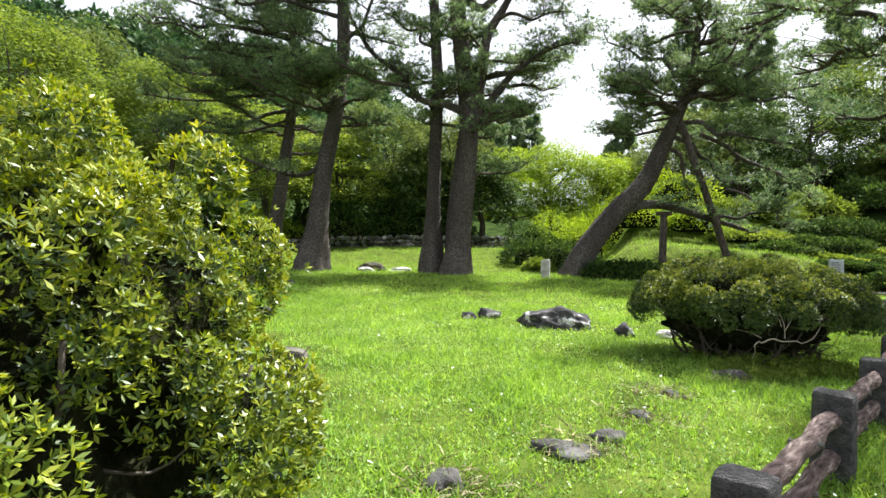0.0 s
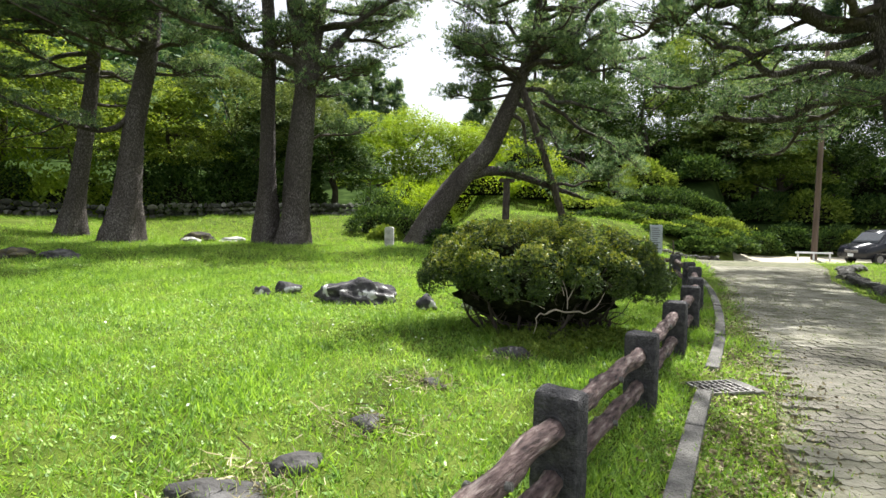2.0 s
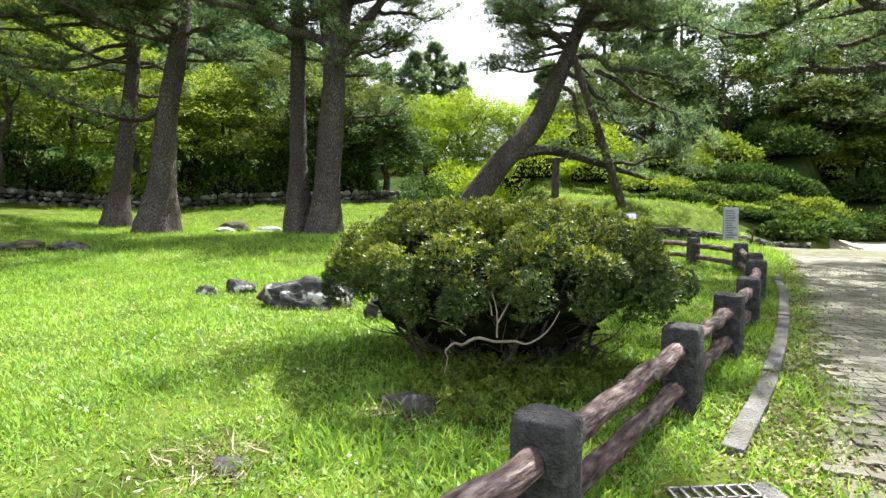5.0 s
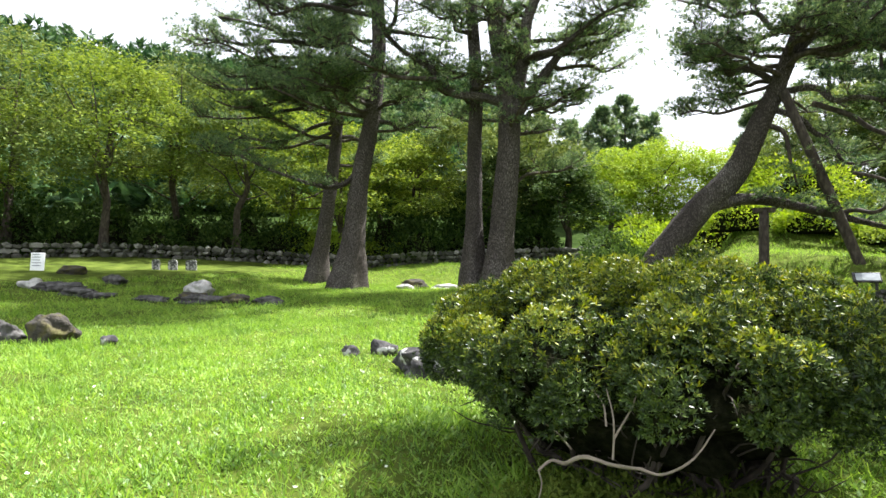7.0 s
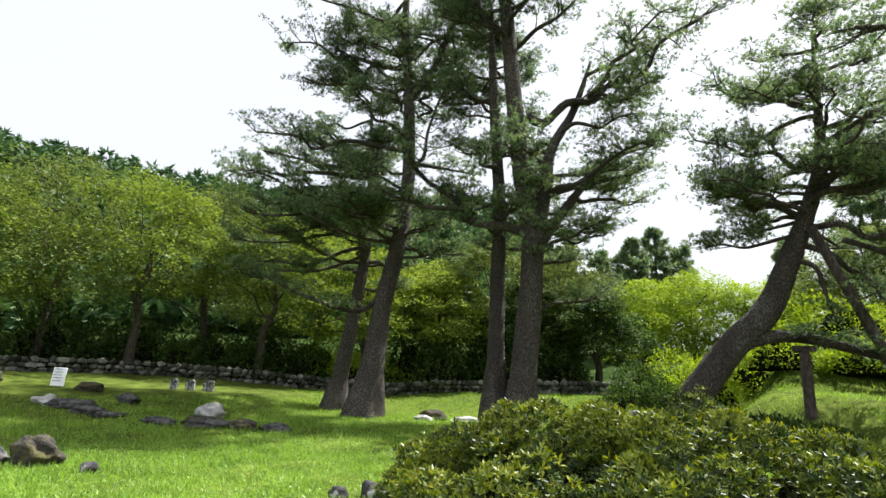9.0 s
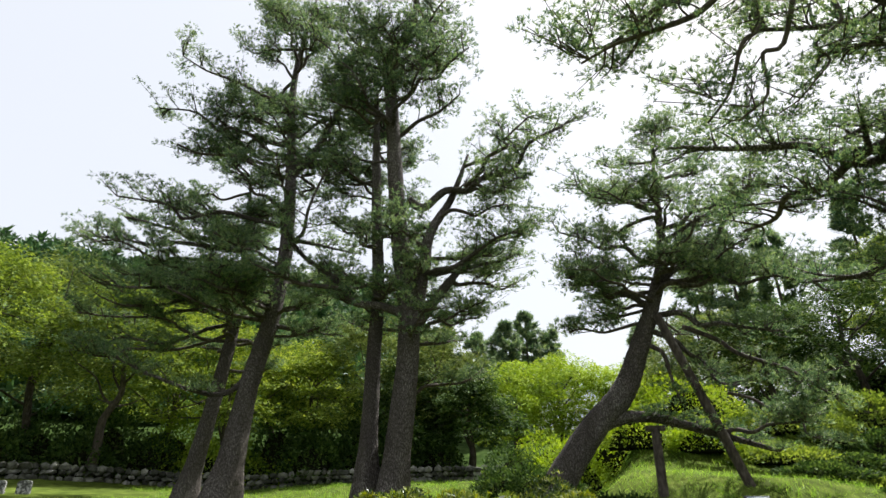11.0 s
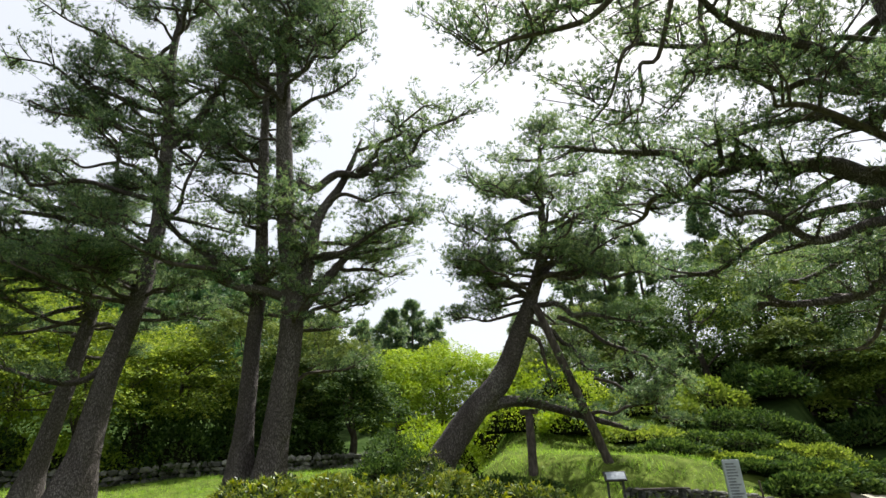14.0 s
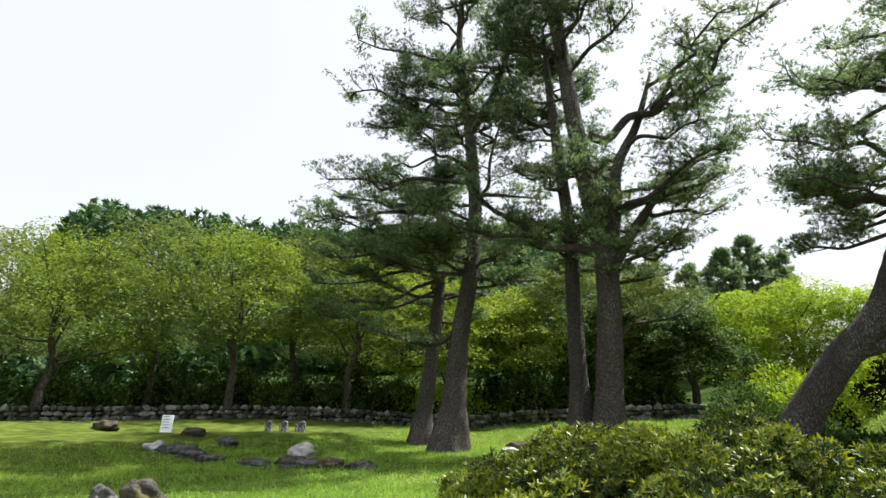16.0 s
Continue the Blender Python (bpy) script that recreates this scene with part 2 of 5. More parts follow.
def mesh_from(name, verts, faces, mats, smooth=False, index=None):
    """A mesh from arrays; all faces have the same number of corners."""
    me = bpy.data.meshes.new(name)
    verts, faces = np.asarray(verts, np.float32), np.asarray(faces, np.int32)
    k = faces.shape[1]
    me.vertices.add(len(verts)), me.loops.add(faces.size), me.polygons.add(len(faces))
    me.vertices.foreach_set("co", verts.ravel())
    me.loops.foreach_set("vertex_index", faces.ravel())
    me.polygons.foreach_set("loop_start", np.arange(0, faces.size, k, dtype=np.int32))
    for m in mats if isinstance(mats, (list, tuple)) else [mats]:
        me.materials.append(m)
    if index is not None:
        me.polygons.foreach_set("material_index", np.asarray(index, np.int32))
    me.polygons.foreach_set("use_smooth", np.full(len(faces), smooth))
    me.update(calc_edges=True)
    me.validate()
    return me


def part_np(name, verts, faces, mat, parent=None, label="", smooth=False, index=None):
    ob = new(name, mesh_from(name, verts, faces, mat, smooth, index))
    if parent:
        ob.parent = parent
    return tagged(ob, label)


def part(name, bm, mat, parent=None, label="", smooth=False):
    me = bpy.data.meshes.new(name)
    for f in bm.faces:
        f.smooth = smooth
    bm.to_mesh(me)
    bm.free()
    me.materials.append(mat)
    ob = new(name, me)
    if parent:
        ob.parent = parent
    return tagged(ob, label)


def thing(name, x, y, z, label, category, group="", rz=0.0):
    ob = new(name)
    ob.empty_display_size = 0.2
    ob.matrix_world = pose(x, y, z, 0, 0, rz)
    return tagged(ob, label, category, group)


def box(bm, cx, cy, cz, sx, sy, sz, bevel=0.0, rz=0.0):
    """Adds a box, with its edges rounded."""
    r = bmesh.ops.create_cube(bm, size=1)
    m = pose(cx, cy, cz, 0, 0, rz) @ Matrix.Diagonal((sx, sy, sz, 1))
    bmesh.ops.transform(bm, matrix=m, verts=r["verts"])
    if bevel:
        es = list({e for v in r["verts"] for e in v.link_edges})
        bmesh.ops.bevel(bm, geom=es, offset=bevel, segments=2, affect="EDGES", profile=0.6)
    return bm


def smooth_line(pts, n=6):
    """A Catmull-Rom curve through the points."""
    p = np.asarray(pts, float)
    if len(p) < 3:
        u = np.linspace(0, 1, n + 1)[:, None]
        return p[0] * (1 - u) + p[-1] * u
    q = np.vstack([2 * p[0] - p[1], p, 2 * p[-1] - p[-2]])
    out = []
    for i in range(1, len(q) - 2):
        for u in np.linspace(0, 1, n, endpoint=False):
            a, b, c, d = q[i - 1], q[i], q[i + 1], q[i + 2]
            out.append(0.5 * (2 * b + (c - a) * u + (2 * a - 5 * b + 4 * c - d) * u * u + (3 * b - a - 3 * c + d) * u ** 3))
    out.append(p[-1])
    return np.array(out)


def tube(line, radii, sides=10, rough=0.0, seed=0, flute=0):
    """A tapered round stem along a line: corners and four-sided faces."""
    line = np.asarray(line, float)
    n = len(line)
    radii = np.interp(np.linspace(0, 1, n), np.linspace(0, 1, len(radii)), radii)
    tan = np.gradient(line, axis=0)
    tan /= np.linalg.norm(tan, axis=1)[:, None] + 1e-9
    ref = np.array([0.0, 1.0, 0.0]) if abs(tan[0][1]) < 0.8 else np.array([1.0, 0.0, 0.0])
    r = np.random.default_rng(seed)
    ang = np.linspace(0, 2 * np.pi, sides, endpoint=False)
    ph = r.uniform(0, 6.28, 3)
    verts = []
    for i in range(n):
        a = np.cross(tan[i], ref)
        a /= np.linalg.norm(a) + 1e-9
        b = np.cross(tan[i], a)
        k = 1 + rough * (r.normal(0, 0.5, sides) + np.sin(ang * 3 + ph[0] + i * 0.4) * 0.5)
        if flute:
            k = k + flute * max(0, 1 - i / (0.22 * n)) * (0.5 + 0.5 * np.sin(ang * 5 + ph[1]))
        verts.append(line[i] + radii[i] * k[:, None] * (np.cos(ang)[:, None] * a + np.sin(ang)[:, None] * b))
    verts.append(line[-1][None])
    verts.append(line[0][None])
    v = np.vstack(verts)
    i, j = np.meshgrid(np.arange(n - 1), np.arange(sides), indexing="ij")
    f = np.stack([i * sides + j, i * sides + (j + 1) % sides, (i + 1) * sides + (j + 1) % sides, (i + 1) * sides + j], -1).reshape(-1, 4)
    js = np.arange(sides)
    # the closing cap is a fan of three-cornered faces, written as quads split at the tip
    cap = np.stack([(n - 1) * sides + js[:-1:2], (n - 1) * sides + js[1::2], (n - 1) * sides + (js[1::2] + 1) % sides, np.full(len(js[1::2]), n * sides)], -1)
    return v, np.vstack([f, cap])


class Pile:
    """Collects pieces into one mesh."""

    def __init__(self):
        self.v, self.f, self.n = [], [], 0

    def add(self, v, f):
        self.v.append(np.asarray(v)), self.f.append(np.asarray(f) + self.n)
        self.n += len(v)
        return self

    def arrays(self):
        return np.vstack(self.v), np.vstack(self.f)


def frames_of(axis, spin):
    """Three unit vectors for each piece: sideways, along the axis, and outwards."""
    axis = axis / (np.linalg.norm(axis, axis=1)[:, None] + 1e-9)
    ref = np.where(np.abs(axis[:, 2:3]) < 0.9, [[0.0, 0.0, 1.0]], [[1.0, 0.0, 0.0]])
    a = np.cross(axis, ref)
    a /= np.linalg.norm(a, axis=1)[:, None] + 1e-9
    b = np.cross(a, axis)
    c, s = np.cos(spin)[:, None], np.sin(spin)[:, None]
    return a * c + b * s, axis, b * c - a * s


def scatter(verts, tris, places, axis, size, rng, spin=None):
    """Puts a small pattern of faces at every place, turned along its axis."""
    verts, tris = np.asarray(verts, float), np.asarray(tris, int)
    n, k = len(places), len(verts)
    spin = rng.uniform(0, 2 * np.pi, n) if spin is None else spin
    a, b, c = frames_of(axis, spin)
    size = np.broadcast_to(np.asarray(size, float), (n,))
    v = places[:, None] + size[:, None, None] * (verts[None, :, 0:1] * a[:, None] + verts[None, :, 1:2] * b[:, None] + verts[None, :, 2:3] * c[:, None])
    f = tris[None] + (np.arange(n) * k)[:, None, None]
    return v.reshape(-1, 3), f.reshape(-1, 3)


LEAFLET = ([(-0.3, 0, 0), (0.3, 0.12, 0.05), (0, 1, 0)], [(0, 1, 2)])
LEAF = ([(0, 0, 0), (0.28, 0.5, 0.1), (0, 1, 0), (-0.28, 0.5, 0.1)], [(0, 1, 2), (0, 2, 3)])
BLADE = ([(-0.035, 0, 0), (0.035, 0, 0), (0.028, 0.55, 0.08), (-0.028, 0.55, 0.08), (0, 1, 0.32)], [(0, 1, 2), (0, 2, 3), (3, 2, 4)])


def whorl(count=5, lean=0.8, seed=1):
    """A rosette of leaves at a twig's end."""
    r = np.random.default_rng(seed)
    v, f = [], []
    for i in range(count):
        a = i * 2 * np.pi / count + r.uniform(-0.3, 0.3)
        le = lean * r.uniform(0.7, 1.2)
        d = np.array([np.sin(a) * np.sin(le), np.cos(le), np.cos(a) * np.sin(le)])
        s = np.array([np.cos(a), 0, -np.sin(a)])
        k, ln = len(v), r.uniform(0.8, 1.1)
        v += [(0, 0, 0), tuple(d * ln * 0.55 + s * 0.15), tuple(d * ln), tuple(d * ln * 0.55 - s * 0.15)]
        f += [(k, k + 1, k + 2), (k, k + 2, k + 3)]
    return v, f


def tuft(count=11, width=0.05, seed=1, spread=1.25):
    """A brush of needles."""
    r = np.random.default_rng(seed)
    v, f = [], []
    for i in range(count):
        a, le = r.uniform(0, 6.283), spread * np.sqrt(r.uniform(0, 1))
        d = np.array([np.sin(a) * np.sin(le), np.cos(le), np.cos(a) * np.sin(le)])
        s = np.array([np.cos(a), 0, -np.sin(a)]) * width
        k = len(v)
        o = d * 0.08
        v += [tuple(o - s), tuple(o + s), tuple(d * r.uniform(0.75, 1.1))]
        f.append((k, k + 1, k + 2))
    return v, f


def ball(rng, n):
    d = rng.normal(size=(n, 3))
    return d / np.linalg.norm(d, axis=1)[:, None]


# ---- ground ----
def build_ground():
    fine = np.concatenate([np.arange(-48, -12, 0.8), np.arange(-12, 16, 0.35), np.arange(16, 50, 0.8)])
    xs = np.concatenate([[-900, -600, -400, -300, -240, -200, -170, -140, -120, -100, -85, -72, -60, -54], fine, [56, 65, 80, 100, 130, 170, 230, 320, 450, 900]])
    ys = np.concatenate([[-900, -400, -200, -100, -60, -35, -20, -12], np.arange(-8, 20, 0.35), np.arange(20, 56, 0.6), [60, 66, 74, 84, 95, 110, 125, 140, 160, 185, 215, 260, 330, 450, 900]])
    gx, gy = np.meshgrid(xs, ys, indexing="ij")
    v = np.stack([gx, gy, height(gx, gy)], -1).reshape(-1, 3)
    nx, ny = len(xs), len(ys)
    i, j = np.meshgrid(np.arange(nx - 1), np.arange(ny - 1), indexing="ij")
    f = np.stack([i * ny + j, (i + 1) * ny + j, (i + 1) * ny + j + 1, i * ny + j + 1], -1).reshape(-1, 4)
    c = v[f].mean(1)
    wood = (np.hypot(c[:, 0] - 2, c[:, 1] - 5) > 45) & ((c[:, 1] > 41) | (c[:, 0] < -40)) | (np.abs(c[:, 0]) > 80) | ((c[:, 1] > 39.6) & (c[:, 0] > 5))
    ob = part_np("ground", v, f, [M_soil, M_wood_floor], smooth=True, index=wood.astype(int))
    tagged(ob, "sunlit green lawn rising towards the wooded edge", "ground", kind="structure")


build_ground()

ROAD_L = np.array([(-1.6, -8), (0.9, 0.0), (2.62, 5.8), (3.0, 6.9), (3.4, 8.3), (4.4, 12.2), (5.75, 17.7), (6.6, 22), (7.0, 27.0), (7.2, 29.0)])
ROAD_R = np.array([(3.2, -8), (4.9, 0.0), (6.0, 5.8), (6.4, 7.5), (6.85, 10.0), (7.75, 14.1), (8.75, 18.0), (10.1, 21.0), (11.0, 24.0), (12.4, 28.0), (13.2, 30.0)])
KERB = np.array([(0.55, 1.6), (1.3, 3.7), (1.99, 5.69), (2.42, 6.9), (2.92, 8.28), (3.47, 9.86), (4.05, 11.85), (4.78, 14.75), (5.3, 17.4)])


def edge_x(line, y):
    return np.interp(y, line[:, 1], line[:, 0])


def build_road():
    ys = np.concatenate([np.arange(-8, 29, 0.4)])
    u = np.linspace(0, 1, 13)
    l, r = edge_x(ROAD_L, ys), edge_x(ROAD_R, ys)
    x = l[:, None] * (1 - u) + r[:, None] * u
    y = np.repeat(ys[:, None], len(u), 1)
    v = np.stack([x, y, height(x, y) + 0.012], -1).reshape(-1, 3)
    k = len(u)
    i, j = np.meshgrid(np.arange(len(ys) - 1), np.arange(k - 1), indexing="ij")
    f = np.stack([i * k + j, i * k + j + 1, (i + 1) * k + j + 1, (i + 1) * k + j], -1).reshape(-1, 4)
    road = part_np("road", v, f, M_joint, smooth=True)
    tagged(road, "sunlit lane of pale interlocking concrete pavers with grassy edges", "road", kind="structure")
    us, ys = np.linspace(0, 1, 30), np.arange(28.7, 39.3, 0.5)
    gu, gy = np.meshgrid(us, ys, indexing="ij")
    near = np.where(gy < 31.5, 4.2 + (gy - 28.7) * 2.35, 10.8 + 0.3 * (gy - 31.5))
    near = np.maximum(near, np.where(gy < 29.2, 7.0, 0))
    far = near + gu * (46 - near)
    xs = us
    v = np.stack([far, gy, height(far, gy) + 0.02], -1).reshape(-1, 3)
    k = len(ys)
    i, j = np.meshgrid(np.arange(len(xs) - 1), np.arange(k - 1), indexing="ij")
    f = np.stack([i * k + j, (i + 1) * k + j, (i + 1) * k + j + 1, i * k + j + 1], -1).reshape(-1, 4)
    lot = part_np("parking_ground", v, f, M_road, smooth=True)
    tagged(lot, "pale sunlit concrete parking ground at the end of the lane", "road", kind="structure")
    return road


road = build_road()


def grass(name, n, region, length, seed, label, keep=None, mat=None, shape=BLADE, lean=0.7, side="left"):
    r = np.random.default_rng(seed)
    x0, x1, y0, y1 = region
    x, y = r.uniform(x0, x1, n), r.uniform(y0, y1, n)
    clump = np.array([noise.noise((a * 0.9, b * 0.9, 3.1)) for a, b in zip(x[::1], y[::1])])
    ok = ~((np.abs(x - edge_x(KERB, y)) < 0.06) & (y > 1.6) & (y < 17.4))
    if side == "left":
        ok &= np.where(y < 18, x < edge_x(KERB, y), x < edge_x(ROAD_L, y) + 0.1)
    elif side == "verge":
        ok &= (x > edge_x(FENCE_LINE, y) - 0.1) & (x < edge_x(ROAD_L, y) + 0.35 - r.exponential(0.25, n))
    else:
        ok &= (x > edge_x(ROAD_R, y) - 0.3 + r.exponential(0.25, n))
    ok &= ~((np.abs(x - 2.66) < 0.33) & (np.abs(y - 7.22) < 0.24))
    if keep is not None:
        ok &= keep(x, y)
    ok &= r.uniform(0, 1, n) < 0.72 + 0.6 * clump
    x, y, clump = x[ok], y[ok], clump[ok]
    p = np.stack([x, y, height(x, y) - 0.01], -1)
    ax = np.stack([r.normal(0, lean, len(x)), r.normal(0, lean, len(x)), np.ones(len(x))], -1)
    s = length * r.uniform(0.5, 1.25, len(x)) * (1 + 0.9 * np.maximum(0, clump))
    v, f = scatter(*shape, p, ax, s, r)
    ob = part_np(name, v, f, mat or M_grass)
    tagged(ob, label, "grass", kind="stuff")


FENCE_LINE = np.array([(-2.6, -4.0), (-1.3, -0.8), (-0.45, 1.05), (0.32, 2.9), (1.08, 4.78), (1.83, 6.6), (2.57, 8.62), (3.15, 10.2), (3.65, 11.8), (4.2, 13.9), (4.5, 15.5), (4.62, 17.3)])


def weeds_shape():
    return whorl(4, 1.15, 5)


def off_bush(x, y):
    return ((x - 1.05) / 0.6) ** 2 + ((y - 9.5) / 0.5) ** 2 > 1


def behind_trees(x, y):
    return ~((x > 4.0) & (y < 28.6 + 0.42 * (x - 3.5))) & (x < 10.6)


grass("grass_near", 70000, (-6, 4.2, 2.2, 8.0), 0.105, 11, "bright sunlit grass of uneven height", off_bush)
grass("grass_middle", 76000, (-11, 5.2, 8.0, 15.5), 0.12, 12, "sunlit lawn grass in soft tufts", off_bush)
grass("grass_far", 76000, (-26, 6.6, 15.5, 28.0), 0.17, 13, "short lawn grass under the pines")
grass("grass_left", 40000, (-26, -6, 5, 15.5), 0.15, 14, "short lawn grass around scattered stones")
grass("grass_slope", 66000, (-30, 11, 28.0, 41), 0.18, 16, "grass on the rising slope behind the pines", behind_trees)
grass("lawn_weeds", 30000, (-6, 4.2, 2.2, 11.0), 0.06, 15, "low broad-leaved weeds among the grass", off_bush, M_weed, weeds_shape(), 0.3)
grass("lawn_weeds", 16000, (-13, 4, 8.0, 17.0), 0.075, 17, "low broad-leaved weeds in the sunlit lawn", off_bush, M_weed, weeds_shape(), 0.3)
grass("verge_grass", 100000, (0.3, 6.0, 1.5, 18.0), 0.1, 18, "rough grass and weeds along the kerb", side="verge")
grass("verge_weeds", 60000, (0.3, 6.0, 1.5, 18.0), 0.05, 19, "low weeds along the kerb", None, M_weed, weeds_shape(), 0.3, "verge")
grass("grass_roadside", 26000, (4.5, 14, 5.0, 26.0), 0.12, 20, "grass beyond the lane", side="right")


# ---- fence, kerb ----
def concrete_post(x, y, rz, tall=0.62):
    z = hz(x, y)
    t = thing("fence_post", x, y, z, "squat dark rough concrete fence post with rounded top corners", "fence post", "posts of the log-rail fence", rz)
    bm = bmesh.new()
    box(bm, 0, 0, tall / 2 - 0.06, 0.26, 0.21, tall + 0.12, 0.045)
    bmesh.ops.subdivide_edges(bm, edges=bm.edges[:], cuts=2, use_grid_fill=True)
    for v in bm.verts:
        q = v.co + Vector((x, y, 0))
        v.co += noise.noise_vector(q * 14) * 0.008 + noise.noise_vector(q * 4) * 0.01
    part("shaft", bm, M_post, t, smooth=True)
    for zz, s in ((tall * 0.72, 0.062), (tall * 0.28, 0.058)):
        for side in (-1, 1):
            bm = bmesh.new()
            r = bmesh.ops.create_cone(bm, cap_ends=True, segments=14, radius1=s * 1.25, radius2=s * 1.1, depth=0.03)
            bmesh.ops.transform(bm, matrix=pose(0, side * 0.105, zz, 90, 0, 0), verts=r["verts"])
            part("socket", bm, M_post, t, "rough mortar collar round the rail")
    return t


def log_rail(a, b, z, r0, seed):
    """A round rail modelled as a log, from post to post."""
    a, b = Vector((*a, hz(*a) + z)), Vector((*b, hz(*b) + z))
    d = (b - a).normalized()
    a, b = a + d * 0.115, b - d * 0.115
    ln = (b - a).length
    t = thing("log_rail", a.x, a.y, a.z, "brownish-pink concrete rail shaped like a barked log", "fence rail", "rails of the log-rail fence", math.degrees(math.atan2(d.y, d.x)) - 90)
    line = np.array([(0.006 * math.sin(i * 0.9 + seed), u * ln, u * (b.z - a.z) + 0.008 * math.sin(i * 1.1 + seed)) for i, u in enumerate(np.linspace(0, 1, 19))])
    v, f = tube(line, [r0, r0 * 0.95, r0], 18, 0.1, seed)
    part_np("log", v, f, M_rail, t, smooth=True)
    k = line[6 + seed % 5]
    for sx in (-1, 1):
        v, f = tube([k, k + np.array([sx * (r0 + 0.02), 0.012, 0.01])], [0.026, 0.02], 8)
        part_np("branch_stub", v, f, M_kerb, t, "pale cut branch stub")
        k = line[11 - seed % 4]


def build_fence():
    pts = [tuple(p) for p in FENCE_LINE[1:]]
    pts += [(3.9, 18.9), (2.6, 20.2), (1.2, 21.3)]
    for i, p in enumerate(pts):
        q = pts[min(i + 1, len(pts) - 1)]
        o = pts[max(i - 1, 0)]
        concrete_post(*p, math.degrees(math.atan2(q[1] - o[1], q[0] - o[0])) - 90)
    for i in range(len(pts) - 1):
        log_rail(pts[i], pts[i + 1], 0.45, 0.062, i * 2)
        log_rail(pts[i], pts[i + 1], 0.175, 0.058, i * 2 + 1)


build_fence()


def build_kerb():
    line = smooth_line([(*p, 0) for p in KERB], 30)
    seg = np.concatenate([[0], np.cumsum(np.linalg.norm(np.diff(line, axis=0), axis=1))])
    total, ln = seg[-1], 0.95
    s = 0.0
    kerb = tagged(new("kerb"), "worn pale concrete kerb stones along the lane", "kerb", kind="structure")
    r = random.Random(5)
    while s + ln < total:
        a = [np.interp(s + 0.01, seg, line[:, k]) for k in (0, 1)]
        b = [np.interp(s + ln - 0.01, seg, line[:, k]) for k in (0, 1)]
        s += ln
        if 7.0 < (a[1] + b[1]) / 2 < 7.6:
            continue
        bm = bmesh.new()
        box(bm, 0, 0, 0, math.dist(a, b), 0.13, 0.24, 0.012)
        st = part("kerb_stone", bm, M_kerb, kerb)
        cx, cy = (a[0] + b[0]) / 2, (a[1] + b[1]) / 2
        st.matrix_world = pose(cx, cy, hz(cx, cy) - 0.055 + r.uniform(-0.012, 0.012), r.uniform(-2, 2), r.uniform(-1, 1), math.degrees(math.atan2(b[1] - a[1], b[0] - a[0])))


build_kerb()


# ---- rocks ----
def rock(name, x, y, sx, sy, sz, mat, label, seed, rz=0.0, sink=0.25, cat="rock", group=""):
    bm = bmesh.new()
    bmesh.ops.create_icosphere(bm, subdivisions=4 if sx > 0.5 else 3, radius=1)
    off = Vector((seed * 7.3, seed * 3.1, seed))
    for v in bm.verts:
        p = v.co.copy()
        k = 1 + 0.5 * noise.noise(p * 1.0 + off) + 0.34 * noise.noise(p * 2.4 + off) + 0.1 * noise.noise(p * 6 + off)
        c = max(-0.6, p.z * k * 0.95)
        v.co = Vector((p.x * k * sx / 2, p.y * k * sy / 2, c * sz / 1.3))
    ob = part(name, bm, mat, None, smooth=True)
    ob.matrix_world = pose(x, y, hz(x, y) + sz * (0.5 - sink) , 0, 0, rz)
    return tagged(ob, label, cat, group)


rock("boulder", -2.25, 11.4, 1.35, 0.7, 0.38, M_rock, "long dark basalt boulder spotted with white lichen", 1, 8)
rock("boulder", -0.85, 10.85, 0.36, 0.3, 0.24, M_rock, "small dark rounded basalt rock beside the shrub", 2, 20)
rock("boulder", -3.95, 12.1, 0.5, 0.3, 0.22, M_rock, "small dark rock half sunk in the lawn", 3)
rock("boulder", -4.3, 11.7, 0.3, 0.22, 0.16, M_rock, "small grey stone half sunk in the lawn", 4)
rock("boulder", -0.1, 11.3, 0.5, 0.4, 0.14, M_rock_pale, "flat pale stone beside the shrub", 5)
rock("boulder", -9.9, 9.4, 0.85, 0.6, 0.48, M_rock_moss, "brown mossy boulder standing in the grass", 6, 30)
rock("boulder", -10.9, 8.9, 1.0, 0.5, 0.36, M_rock_grey, "grey angular boulder beside a mossy one", 7, 15)
rock("boulder", -8.45, 9.75, 0.3, 0.22, 0.18, M_rock, "small dark stone in the grass", 8)
for i, (x, y, sx, sy, sz) in enumerate([(-0.8, 4.55, 0.5, 0.36, 0.1), (-0.5, 4.95, 0.34, 0.2, 0.1), (-0.28, 5.7, 0.36, 0.24, 0.09),
                                        (-1.45, 3.55, 0.4, 0.3, 0.12), (0.0, 6.9, 0.28, 0.2, 0.08), (0.7, 7.95, 0.4, 0.3, 0.14)]):
    rock("stone", x, y, sx, sy, sz, M_rock_grey, "low rough stone almost buried in grass", 20 + i, i * 40, 0.5)
